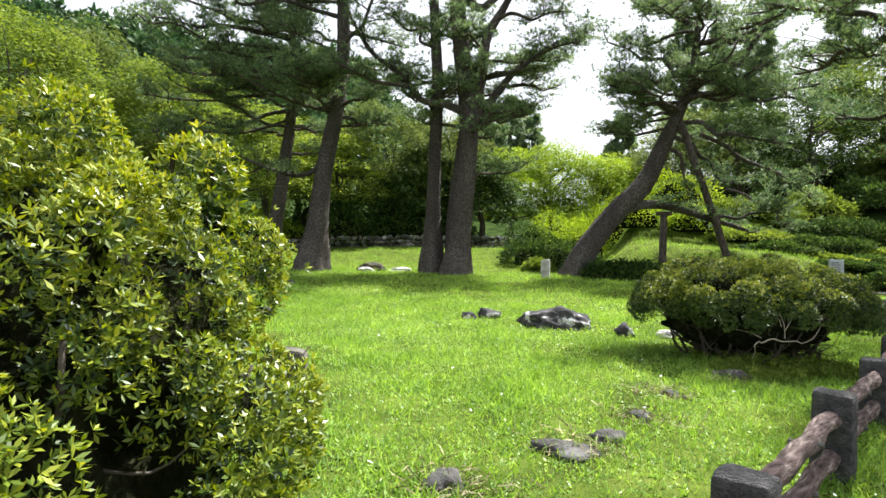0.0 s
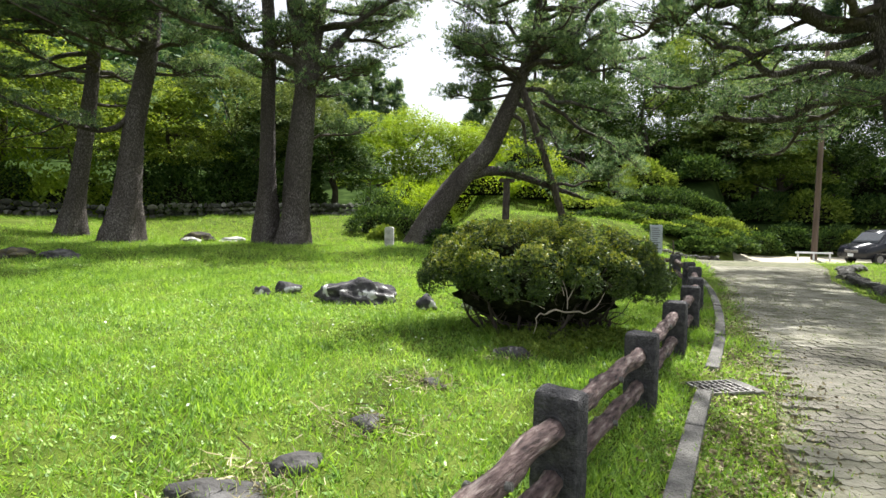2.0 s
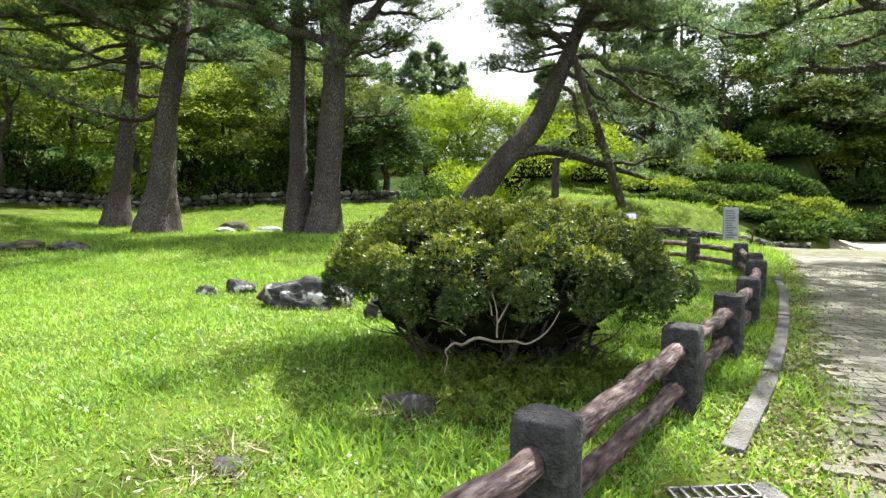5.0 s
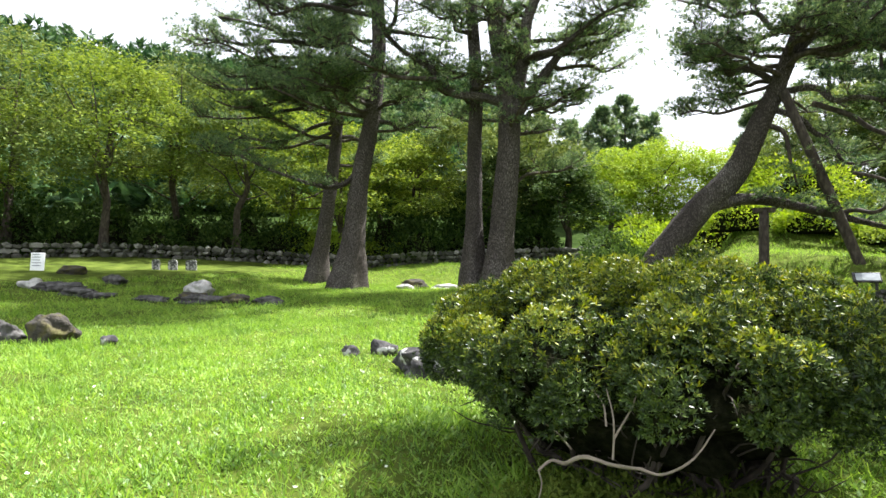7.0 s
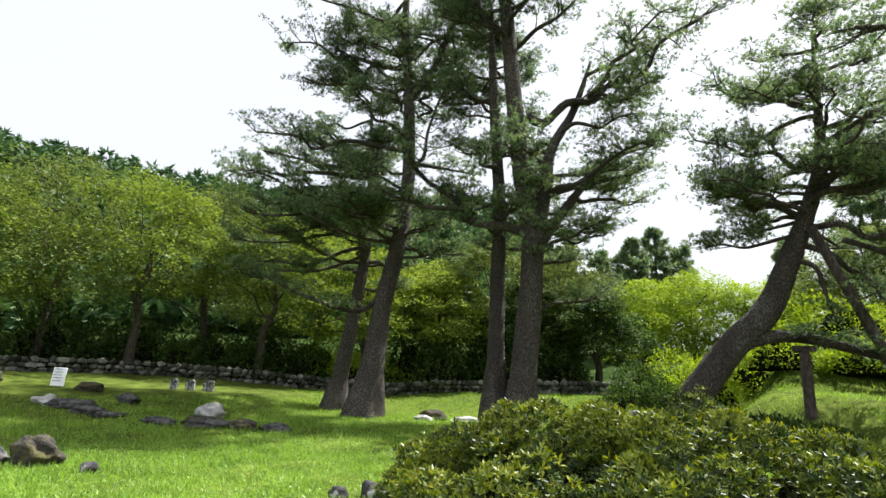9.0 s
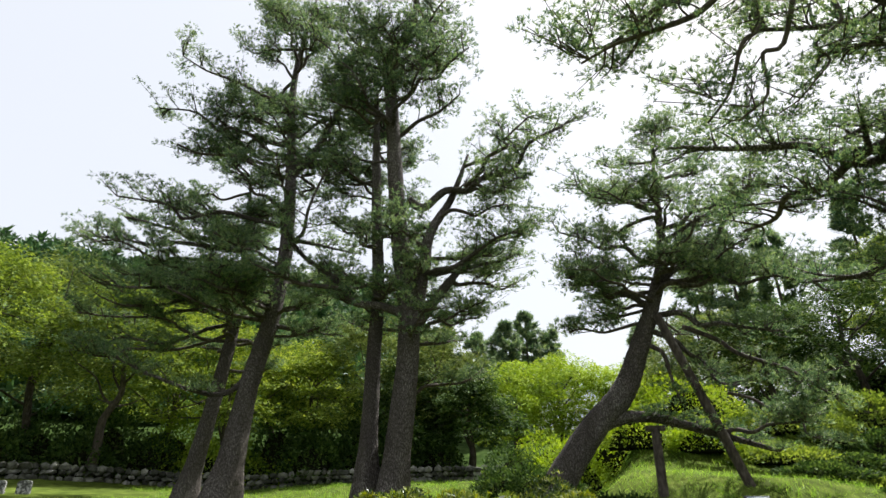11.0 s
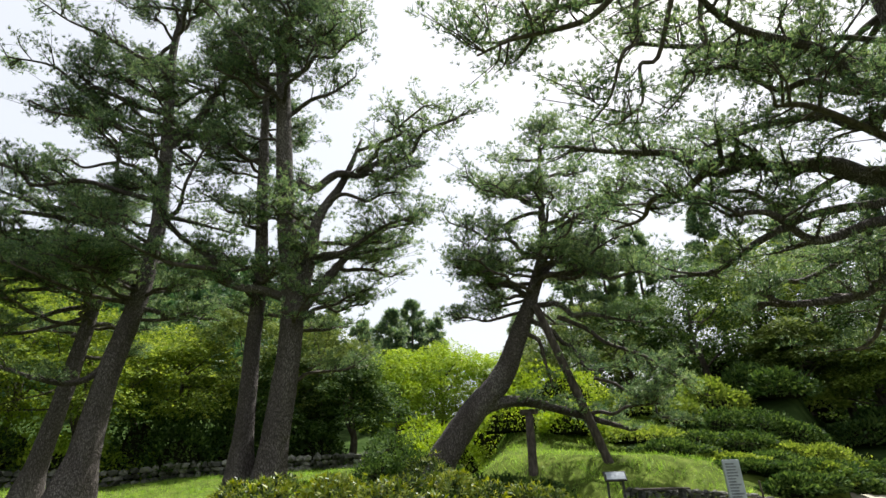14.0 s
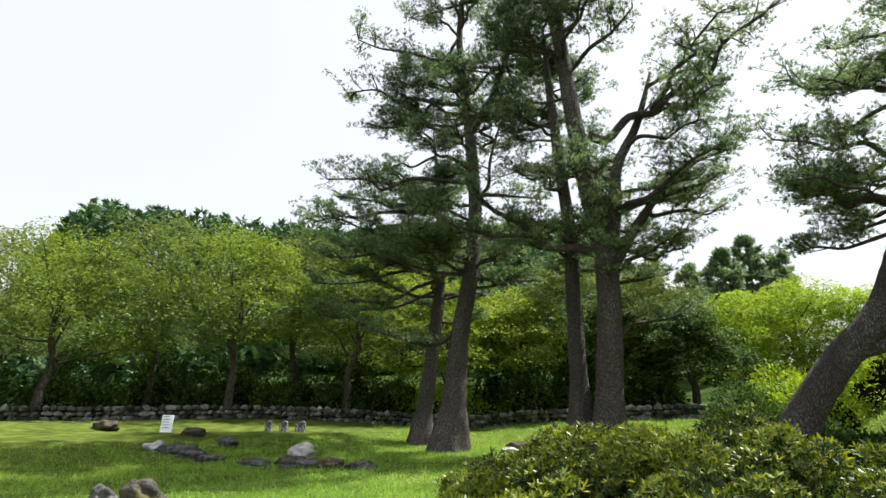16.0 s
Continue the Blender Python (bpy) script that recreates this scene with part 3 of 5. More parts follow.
# stepping stones and low boulders across the lawn
for i, (x, y, sx, sy, sz, m) in enumerate([
        (-15.2, 16.6, 1.3, 0.8, 0.34, M_rock_moss), (-16.6, 16.2, 1.6, 0.8, 0.36, M_rock_grey), (-17.6, 16.4, 1.2, 0.7, 0.34, M_rock_moss), (-14.2, 17.2, 1.2, 0.6, 0.3, M_rock_grey),
        (-18.8, 15.4, 1.2, 0.6, 0.24, M_rock_grey), (-20.9, 18.4, 1.5, 0.8, 0.55, M_rock_pale), (-22.4, 14.2, 1.5, 0.7, 0.3, M_rock_grey), (-23.6, 14.0, 1.7, 0.8, 0.34, M_rock_grey),
        (-24.6, 13.4, 1.2, 0.8, 0.34, M_rock_pale), (-21.6, 14.6, 1.2, 0.7, 0.22, M_rock_grey), (-24.9, 16.6, 1.2, 0.7, 0.4, M_rock_grey), (-28.2, 16.0, 1.3, 0.8, 0.45, M_rock_moss),
        (-15.9, 27.0, 1.6, 0.9, 0.4, M_rock_moss), (-15.6, 26.2, 0.9, 0.5, 0.24, M_rock_pale), (-14.3, 27.6, 1.2, 0.6, 0.26, M_rock_pale), (-33.5, 13.0, 2.0, 0.9, 0.5, M_rock_moss)]):
    rock("garden_stone", x, y, sx, sy, sz, m, "low weathered garden stone lying in the lawn", 40 + i, i * 25 % 60, 0.25, "stone", "garden stones in the lawn")


def slab(name, x, y, w, d, h, rz, mat, label, cat, lean=0.0, top=0.03):
    """An upright stone with a low pointed, rounded head."""
    bm = bmesh.new()
    prof = [(-w / 2, -0.15), (w / 2, -0.15), (w / 2, h - top * 1.4), (w * 0.36, h - top * 0.4), (0, h), (-w * 0.36, h - top * 0.4), (-w / 2, h - top * 1.4)]
    vs = [bm.verts.new((a, -d / 2, b)) for a, b in prof]
    f = bm.faces.new(vs)
    ex = bmesh.ops.extrude_face_region(bm, geom=[f])
    bmesh.ops.translate(bm, vec=(0, d, 0), verts=[v for v in ex["geom"] if isinstance(v, bmesh.types.BMVert)])
    bmesh.ops.recalc_face_normals(bm, faces=bm.faces[:])
    bmesh.ops.bevel(bm, geom=bm.edges[:], offset=0.012, segments=2, affect="EDGES")
    ob = part(name, bm, mat)
    ob.matrix_world = pose(x, y, hz(x, y), lean, 0, rz)
    return tagged(ob, label, cat)


M_head = material("headstone_granite", [(0.3, (0.04, 0.038, 0.028)), (0.5, (0.09, 0.085, 0.065)), (0.72, (0.18, 0.17, 0.14))], 5, 0.85, 0.5, 30, stretch=(1, 1, 0.4))
slab("headstone", -3.2, 4.0, 0.37, 0.2, 0.68, 28, M_head, "short dark square stone marker with a low pointed head", "stone marker", 0, 0.035)
slab("headstone", -3.88, 3.95, 0.34, 0.2, 0.64, 30, M_head, "weathered stone post with a rounded head beside another marker", "stone marker", 0, 0.05)
slab("marker_stone", -6.0, 27.4, 0.42, 0.3, 0.95, 5, M_rock_pale, "weathered grey marker stone under the leaning pine", "stone marker", 0, 0.05)
for x, y, w in ((-29.0, 20.4, 0.36), (-28.5, 21.1, 0.44), (-28.0, 21.9, 0.56)):
    slab("carved_stone", x, y, w, 0.4, 0.58, 55, M_rock_lichen, "short grey carved stone standing in the lawn", "stone marker", 0, 0.06)


# ---- shrubs ----
def shrub(name, x, y, rx, ry, rz, zc, n, leaf, label, seed, lumps=110, lump=(0.16, 0.28), gold=0.5, gold_from=0.0, floor=-0.3, stems=8, foot=0.5):
    """A rounded shrub: stems from the ground, a solid core painted near-black as inner shade, and rosettes of leaves in
    billows with gaps between.
    """
    r = np.random.default_rng(seed)
    z0 = hz(x, y)
    t = thing(name, x, y, z0, label, "shrub")
    dims = np.array([rx, ry, rz])
    i = np.arange(lumps) + 0.5
    cz = 1 - (1 - floor) * i / lumps
    ca = i * 2.39996 + r.normal(0, 0.25, lumps)
    c = np.stack([np.cos(ca) * np.sqrt(1 - cz * cz), np.sin(ca) * np.sqrt(1 - cz * cz), cz], -1)
    lr = r.uniform(*lump, lumps)
    cen = c * (dims - lr[:, None] * r.uniform(0.3, 2.3, (lumps, 1))) + np.array([0, 0, zc])
    out = c / dims
    out /= np.linalg.norm(out, axis=1)[:, None]
    k = r.choice(lumps, n, p=lr ** 2 / (lr ** 2).sum())
    d = ball(r, n) + out[k] * 0.75
    d /= np.linalg.norm(d, axis=1)[:, None]
    depth = np.where(r.uniform(0, 1, n) < 0.78, r.uniform(0.9, 1.06, n), r.uniform(0.5, 0.95, n)) + np.where(r.uniform(0, 1, n) < 0.06, r.uniform(0.1, 0.4, n), 0)
    p = cen[k] + d * (lr[k] * depth)[:, None]
    ax = d + r.normal(0, 0.4, (n, 3)) + np.array([0, 0, 0.55])
    tint = r.uniform(0.25, 1.0, lumps)
    # outer leaves facing up get the yellow, painting the sun by direction
    sun_yellow = (r.uniform(0, 1, n) < gold * tint[k] * sstep(gold_from - 0.35, gold_from + 0.6, d[:, 2] * 0.5 + out[k, 2] * 0.7 - 0.2 * out[k, 0])) & (depth > 0.88)
    for q, (mask, mat, nm) in enumerate(((~sun_yellow, M_azalea, "foliage"), (sun_yellow, M_azalea_gold, "young_foliage"))):
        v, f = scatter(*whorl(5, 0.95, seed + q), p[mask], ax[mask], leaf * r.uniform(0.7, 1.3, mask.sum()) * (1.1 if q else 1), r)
        part_np(nm, v, f, mat, t, "yellow-green leaves with sunlight painted into the colour" if q else "")
    # solid core for the inner twigs, their shade put into its colour
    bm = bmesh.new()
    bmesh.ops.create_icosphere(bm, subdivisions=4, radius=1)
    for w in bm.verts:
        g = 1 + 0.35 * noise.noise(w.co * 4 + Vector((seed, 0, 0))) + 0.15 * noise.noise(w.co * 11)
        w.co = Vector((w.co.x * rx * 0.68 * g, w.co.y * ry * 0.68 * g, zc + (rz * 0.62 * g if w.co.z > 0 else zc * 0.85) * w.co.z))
    part("shade_core", bm, M_core_shade, t, "solid twig core with the shrub's inner shade painted in", smooth=True)
    for i in range(stems):
        pl = Pile()
        a = i * 2 * np.pi / stems + r.uniform(-0.3, 0.3)
        b0 = np.array([np.cos(a) * rx * foot * r.uniform(0.3, 1), np.sin(a) * ry * foot * r.uniform(0.3, 1), -0.08])
        e = np.array([np.cos(a) * rx * r.uniform(0.45, 0.85), np.sin(a) * ry * r.uniform(0.45, 0.85), zc + rz * r.uniform(0.0, 0.4)])
        m = b0 * 0.5 + e * 0.5 + np.array([*r.normal(0, 0.08, 2), -0.05 + r.normal(0, 0.05)])
        ln = smooth_line([b0, b0 * 0.75 + e * 0.25 + r.normal(0, 0.06, 3) * [1, 1, 0.3], m, e], 5)
        pl.add(*tube(ln, [0.026, 0.018, 0.008], 6, 0.15, seed + i))
        for j in range(9):
            q = ln[r.integers(1, len(ln) - 2)]
            w = q + np.array([r.normal(0, 0.25), r.normal(0, 0.25), r.uniform(0.0, 0.35)])
            pl.add(*tube(smooth_line([q, (q + w) / 2 + r.normal(0, 0.04, 3), w], 3), [0.008, 0.003], 4))
        part_np("stem", *pl.arrays(), M_bark_dark, t, smooth=True)
    return t


# near-black colour stands in for the shade between inner twigs
M_core_shade = material("twigs_painted_shade", [(0.3, (0.006, 0.008, 0.004)), (0.5, (0.014, 0.016, 0.008)), (0.7, (0.03, 0.03, 0.016))], 14, 1.0, 1.0, 30, spec=0.0)
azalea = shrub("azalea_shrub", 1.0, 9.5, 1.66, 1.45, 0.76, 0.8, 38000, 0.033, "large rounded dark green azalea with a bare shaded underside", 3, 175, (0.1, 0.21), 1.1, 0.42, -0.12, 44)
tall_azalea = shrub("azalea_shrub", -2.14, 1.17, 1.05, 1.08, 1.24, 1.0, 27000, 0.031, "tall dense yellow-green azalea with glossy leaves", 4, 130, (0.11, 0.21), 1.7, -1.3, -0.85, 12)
def ivy_patch():
    r = np.random.default_rng(71)
    n = 3600
    a, u = r.uniform(0, 6.283, n), np.sqrt(r.uniform(0, 1, n))
    edge = 1 + 0.22 * np.sin(a * 3 + 1) + 0.12 * np.sin(a * 7)
    x, y = 1.3 + np.cos(a) * u * 1.0 * edge, 8.85 + np.sin(a) * u * 0.85 * edge
    x = np.minimum(x, edge_x(FENCE_LINE, y) - 0.05 + r.normal(0, 0.05, n))
    p = np.stack([x, y, height(x, y) + r.uniform(0.02, 0.24, n) * (1.1 - u * 0.6)], -1)
    ax = np.stack([r.normal(0, 0.5, n), r.normal(0, 0.5, n), np.ones(n)], -1)
    v, f = scatter(*whorl(4, 1.1, 8), p, ax, 0.055 * r.uniform(0.5, 1.3, n), r)
    tagged(part_np("ground_ivy", v, f, M_leaf_mid), "low green creeper in the shade under the azalea", "ground cover", kind="stuff")


ivy_patch()
# dead pale branch hanging below the azalea
bpl = Pile()
bl = smooth_line([(0.95, 8.02, 0.3), (1.0, 8.06, 0.35), (1.05, 8.12, 0.33), (1.16, 8.1, 0.39), (1.28, 8.16, 0.36), (1.42, 8.13, 0.38), (1.5, 8.2, 0.35), (1.6, 8.2, 0.41), (1.66, 8.26, 0.47), (1.72, 8.3, 0.58)], 6)
bpl.add(*tube(bl, [0.007, 0.011, 0.007, 0.003], 7, 0.2, 2))
for a, b in (((0.95, 8.02, 0.3), (0.93, 8.05, 0.12)), ((1.3, 8.12, 0.4), (1.24, 8.2, 0.72)), ((1.3, 8.14, 0.5), (1.4, 8.2, 0.74)), ((1.26, 8.14, 0.55), (1.16, 8.22, 0.7)), ((1.05, 8.2, 0.38), (0.7, 8.4, 0.45))):
    a, b = np.array(a), np.array(b)
    bpl.add(*tube(smooth_line([a, (a + b) / 2 + [0.02, 0, 0.02], b], 4), [0.006, 0.003], 6, 0.1))
va, fa = bpl.arrays()
part_np("dead_branch", va - np.array([1.0, 9.5, hz(1.0, 9.5)]), fa, M_twig_pale, azalea, "bare pale dead branch", smooth=True)


# ---- pines ----
def bough(r, start, end, sag=0.0, wig=0.12, n=6):
    """A crooked limb from start to end."""
    a, b = np.asarray(start, float), np.asarray(end, float)
    ln = np.linalg.norm(b - a)
    pts = [a]
    for u in np.linspace(0, 1, n)[1:-1]:
        pts.append(a * (1 - u) + b * u + np.array([0, 0, -sag * ln * math.sin(math.pi * u)]) + r.normal(0, wig * ln / n, 3) * [1, 1, 0.7])
    return smooth_line(pts + [b], 4)


TUFTS = [tuft(7, 0.07, s, 1.05) for s in range(3)]


def pads(r, tips, per, size, needle, up=0.6):
    """Needle brushes in flat cushions round the twig ends."""
    pos, axs = [], []
    for t, rad in tips:
        k = max(4, int(per * rad * r.uniform(0.7, 1.3)))
        a, u = r.uniform(0, 6.283, k), np.sqrt(r.uniform(0, 1, k))
        q = np.stack([np.cos(a) * u * rad * 0.52, np.sin(a) * u * rad * 0.52, (0.16 - 0.22 * u * u) * rad + r.normal(0, 0.07, k) * rad], -1)
        pos.append(t + q)
        axs.append(np.stack([np.cos(a) * u, np.sin(a) * u, np.full(k, up)], -1) + r.normal(0, 0.25, (k, 3)))
    pos, axs = np.vstack(pos), np.vstack(axs)
    pl = Pile()
    pick = r.integers(0, 3, len(pos))
    for i in range(3):
        m = pick == i
        pl.add(*scatter(*TUFTS[i], pos[m], axs[m], needle * r.uniform(0.7, 1.2, m.sum()), r))
    return pl.arrays()


def pine(name, trunk, radii, limbs, label, seed, per=17, needle=0.22, extra=0, low=0.4, reach=4.0, forks=(), mat=None, droop=0.03, flute=0.35, pad=1.0, sides=20, bark=None, bias=(0, 0)):
    """A pine: trunk, forks, main limbs (given from-to, or grown at random round the upper trunk), twigs and needle cushions."""
    r = np.random.default_rng(seed)
    base = np.array([trunk[0][0], trunk[0][1], hz(trunk[0][0], trunk[0][1])])
    t = thing(name, *base, label, "pine tree")
    pts = [np.array([trunk[0][0], trunk[0][1], base[2] - 0.2])] + [np.array(p) for p in trunk[1:]]
    ln = smooth_line(pts, 8)
    bark = bark or M_bark
    radii = [radii[0] * 0.85] + [q * 0.74 for q in radii[1:]]
    part_np("trunk", *[a if i else a - base for i, a in enumerate(tube(ln, radii, sides, 0.05, seed, flute))], bark, t, smooth=True)
    lines = [(ln, radii[-1])]
    for fk in forks:
        fl = smooth_line([np.array(p[:3]) for p in fk[0]], 7)
        v, f = tube(fl, fk[1], 12, 0.06, seed + 3)
        part_np("fork", v - base, f, bark, t, smooth=True)
        lines.append((fl, fk[1][-1]))
    tips = []
    todo = [(np.array(q[0]), np.array(q[-2]), q[-1], [np.array(p) for p in q[:-1]]) for q in limbs]
    for i in range(extra):
        src = lines[r.integers(0, len(lines))][0] if r.uniform() < 0.5 else ln
        u = r.uniform(low, 1.0) if src is ln else r.uniform(0.15, 1.0)
        s = src[min(len(src) - 1, int(u * (len(src) - 1)))]
        a = r.uniform(0, 6.283)
        le = reach * (1.12 - 0.5 * u) * r.uniform(0.6, 1.15)
        e = s + np.array([math.cos(a) * le + bias[0] * le, math.sin(a) * le + bias[1] * le, le * r.uniform(-0.05, 0.4)])
        todo.append((s, e, 0.03 + 0.022 * le, ()))
    for fl, _ in lines:
        tips += [(fl[-1], 0.9 * pad), (fl[-3], 0.7 * pad)]
    for i, (a, b, th, via) in enumerate(todo):
        bl_ = smooth_line(via, 5) if len(via) > 2 else bough(r, a, b, droop, 0.28)
        pl = Pile().add(*tube(bl_, [th, th * 0.7, th * 0.3], 7, 0.08, seed + i))
        le = np.linalg.norm(b - a)
        tips.append((b, 0.85 * pad))
        steep = abs(b[2] - a[2]) > 0.75 * le
        for j in range(5 if steep else int(4 + le * 2.8)):
            k = r.integers(int(len(bl_) * 0.42), len(bl_))
            d = bl_[min(k + 1, len(bl_) - 1)] - bl_[k - 1]
            side = np.array([-d[1], d[0], 0.0]) / (np.linalg.norm(d[:2]) + 1e-6) * r.choice([-1, 1])
            w = bl_[k] + side * r.uniform(0.3, 0.3 + 0.22 * le) + d / (np.linalg.norm(d) + 1e-6) * r.uniform(0.1, 0.6) + np.array([0, 0, r.uniform(-0.1, 0.45)])
            tl = smooth_line([bl_[k], (bl_[k] + w) / 2 + r.normal(0, 0.08, 3), w], 3)
            pl.add(*tube(tl, [max(0.018, th * 0.3), 0.01], 4))
            tips.append((w, r.uniform(0.45, 0.8) * pad))
            tips.append((tl[len(tl) // 2] + [0, 0, 0.08], 0.42 * pad))
            for m in range(2):
                w2 = w + np.array([r.normal(0, 0.45), r.normal(0, 0.45), r.uniform(0.05, 0.35)])
                pl.add(*tube(np.array([tl[len(tl) // 2], w2]), [0.014, 0.008], 3))
                tips.append((w2, r.uniform(0.35, 0.6) * pad))
        v, f = pl.arrays()
        part_np("limb", v - base, f, bark if th > 0.12 else M_bark_dark, t, smooth=True)
    v, f = pads(r, tips, per, 0.6, needle)
    part_np("needles", v - base, f, mat or M_needle, t)
    return t


pine("pine_tree", [(-22.5, 26.4, 0), (-22.3, 26.6, 2.5), (-22.0, 27.0, 6.0), (-21.75, 27.3, 10.2), (-21.8, 27.25, 15), (-22.0, 27.0, 19.5)], [0.8, 0.6, 0.52, 0.45, 0.34, 0.2, 0.06],
     [((-21.9, 27.2, 9.5), (-26.5, 23.0, 8.0), 0.13), ((-21.8, 27.2, 12.5), (-27.0, 23.5, 12.2), 0.14), ((-21.8, 27.2, 14.0), (-28.5, 22.0, 14.3), 0.15),
      ((-21.8, 27.2, 11.2), (-25.0, 21.5, 10.0), 0.12), ((-21.8, 27.2, 15.5), (-26.5, 24, 17), 0.12), ((-21.8, 27.2, 14.6), (-28.0, 23.4, 16.0), 0.13), ((-21.8, 27.2, 13.2), (-26.6, 21.2, 13.2), 0.12),
      ((-21.9, 27.2, 10.5), (-28.0, 22.4, 9.8), 0.12), ((-21.9, 27.2, 9.0), (-26.0, 21.6, 7.4), 0.11)],
     "tall red-barked pine leaning slightly beside a fluted one", 21, extra=36, low=0.42, reach=4.6, bias=(-0.3, -0.15))
pine("pine_tree", [(-18.3, 24.7, 0), (-18.05, 24.95, 2.4), (-17.85, 25.2, 5.5), (-17.4, 25.7, 9.0), (-17.2, 25.9, 12.7), (-17.35, 25.75, 17.3), (-17.65, 25.4, 22.5), (-17.5, 25.6, 26.5), (-17.1, 25.9, 30.5)], [1.05, 0.74, 0.62, 0.55, 0.48, 0.4, 0.28, 0.18, 0.06],
     [((-17.9, 25.1, 6.0), (-18.3, 24.6, 5.3), (-18.9, 24.1, 5.1), (-19.6, 23.4, 5.3), (-20.6, 22.4, 5.75), (-22.2, 20.9, 6.7), 0.15),
      ((-17.4, 25.5, 8.7), (-18.9, 24.0, 9.0), (-21.0, 21.9, 10.1), 0.12), ((-17.5, 25.5, 8.0), (-16.5, 26.5, 8.1), (-15.6, 27.0, 8.5), 0.09), ((-17.3, 25.8, 11.0), (-24.5, 21.0, 10.5), 0.14),
      ((-17.3, 25.8, 14.0), (-24.0, 20.5, 15.0), 0.14), ((-17.3, 25.8, 12.4), (-13.2, 24.0, 15.5), 0.13), ((-17.5, 25.6, 19), (-23.0, 21.0, 20.5), 0.13),
      ((-17.6, 25.4, 22), (-22.8, 21.5, 24.5), 0.12), ((-17.4, 25.6, 17), (-21.5, 21.5, 18), 0.12)],
     "very tall pine with a fluted, flaring grey trunk", 22, extra=62, low=0.36, reach=4.8, bias=(-0.2, -0.1),
     forks=[([(-17.3, 25.8, 17.2), (-16.5, 26.6, 18.9), (-15.9, 27.3, 21.5), (-15.3, 28.0, 24.5)], [0.28, 0.22, 0.14, 0.05])])
pine("pine_tree", [(-11.95, 26.8, 0), (-11.95, 26.8, 3), (-11.93, 26.81, 6.5), (-11.86, 26.85, 9.6), (-12.05, 26.7, 13.7), (-12.24, 26.6, 18), (-12.3, 26.5, 21.5)], [0.75, 0.52, 0.45, 0.42, 0.36, 0.28, 0.08],
     [((-11.9, 26.8, 12.0), (-14.5, 25.5, 13.8), 0.1), ((-12.1, 26.7, 15.0), (-14.8, 26.0, 17.2), 0.1)],
     "slender tall pine standing close beside a thicker one", 23, extra=24, low=0.45, reach=3.6)
pine("pine_tree", [(-10.46, 26.3, 0), (-10.3, 26.4, 2), (-9.95, 26.6, 7.3), (-10.45, 26.3, 12.6), (-10.9, 26.0, 19), (-11.15, 25.85, 22.5), (-10.4, 26.3, 24.5), (-9.9, 26.6, 27.5), (-9.7, 26.8, 31.5)], [0.95, 0.72, 0.66, 0.56, 0.46, 0.38, 0.3, 0.2, 0.06],
     [((-10.2, 26.3, 8.4), (-11.0, 25.9, 8.7), (-12.1, 25.2, 8.9), (-13.0, 24.7, 10.1), (-14.3, 23.9, 11.2), (-15.2, 23.4, 12.9), 0.22), ((-12.4, 24.9, 9.4), (-15.2, 22.0, 10.2), 0.12),
      ((-10.1, 26.5, 14.1), (-6.0, 28.6, 15.6), 0.24), ((-7.5, 27.8, 15.0), (-2.8, 29.6, 18.2), 0.15), ((-8.2, 27.7, 14.8), (-4.6, 27.0, 14.2), 0.13),
      ((-10.0, 26.6, 7.6), (-7.0, 27.4, 8.6), 0.12), ((-10.8, 26.0, 17.5), (-7.2, 26.5, 19.5), 0.13), ((-10.9, 26.0, 20), (-6.4, 26.0, 21.8), 0.12),
      ((-10.9, 26.0, 19), (-14.4, 24.0, 21.0), 0.11), ((-11.0, 25.9, 22), (-14.6, 23.6, 24.0), 0.11), ((-10.6, 26.2, 24), (-7.2, 25.6, 25.5), 0.1), ((-7.6, 27.8, 14.9), (-3.5, 25.8, 16.4), 0.12)],
     "tallest pine with a straight grey trunk and spreading limbs", 24, extra=58, low=0.45, reach=4.6,
     forks=[([(-9.8, 26.7, 7.6), (-9.45, 27.0, 10.5), (-9.2, 27.1, 12.4), (-8.3, 27.7, 14.4), (-7.6, 28.2, 17)], [0.34, 0.3, 0.24, 0.18, 0.06]),
            ([(-9.7, 26.8, 7.8), (-8.6, 27.4, 9.6), (-7.6, 28.0, 11.0), (-5.8, 28.5, 12.2)], [0.25, 0.2, 0.14, 0.06]),
            ([(-11.0, 27.4, 0.0), (-10.9, 27.4, 3.5), (-10.3, 27.3, 8.5), (-10.1, 27.2, 11.0)], [0.5, 0.42, 0.34, 0.2])])
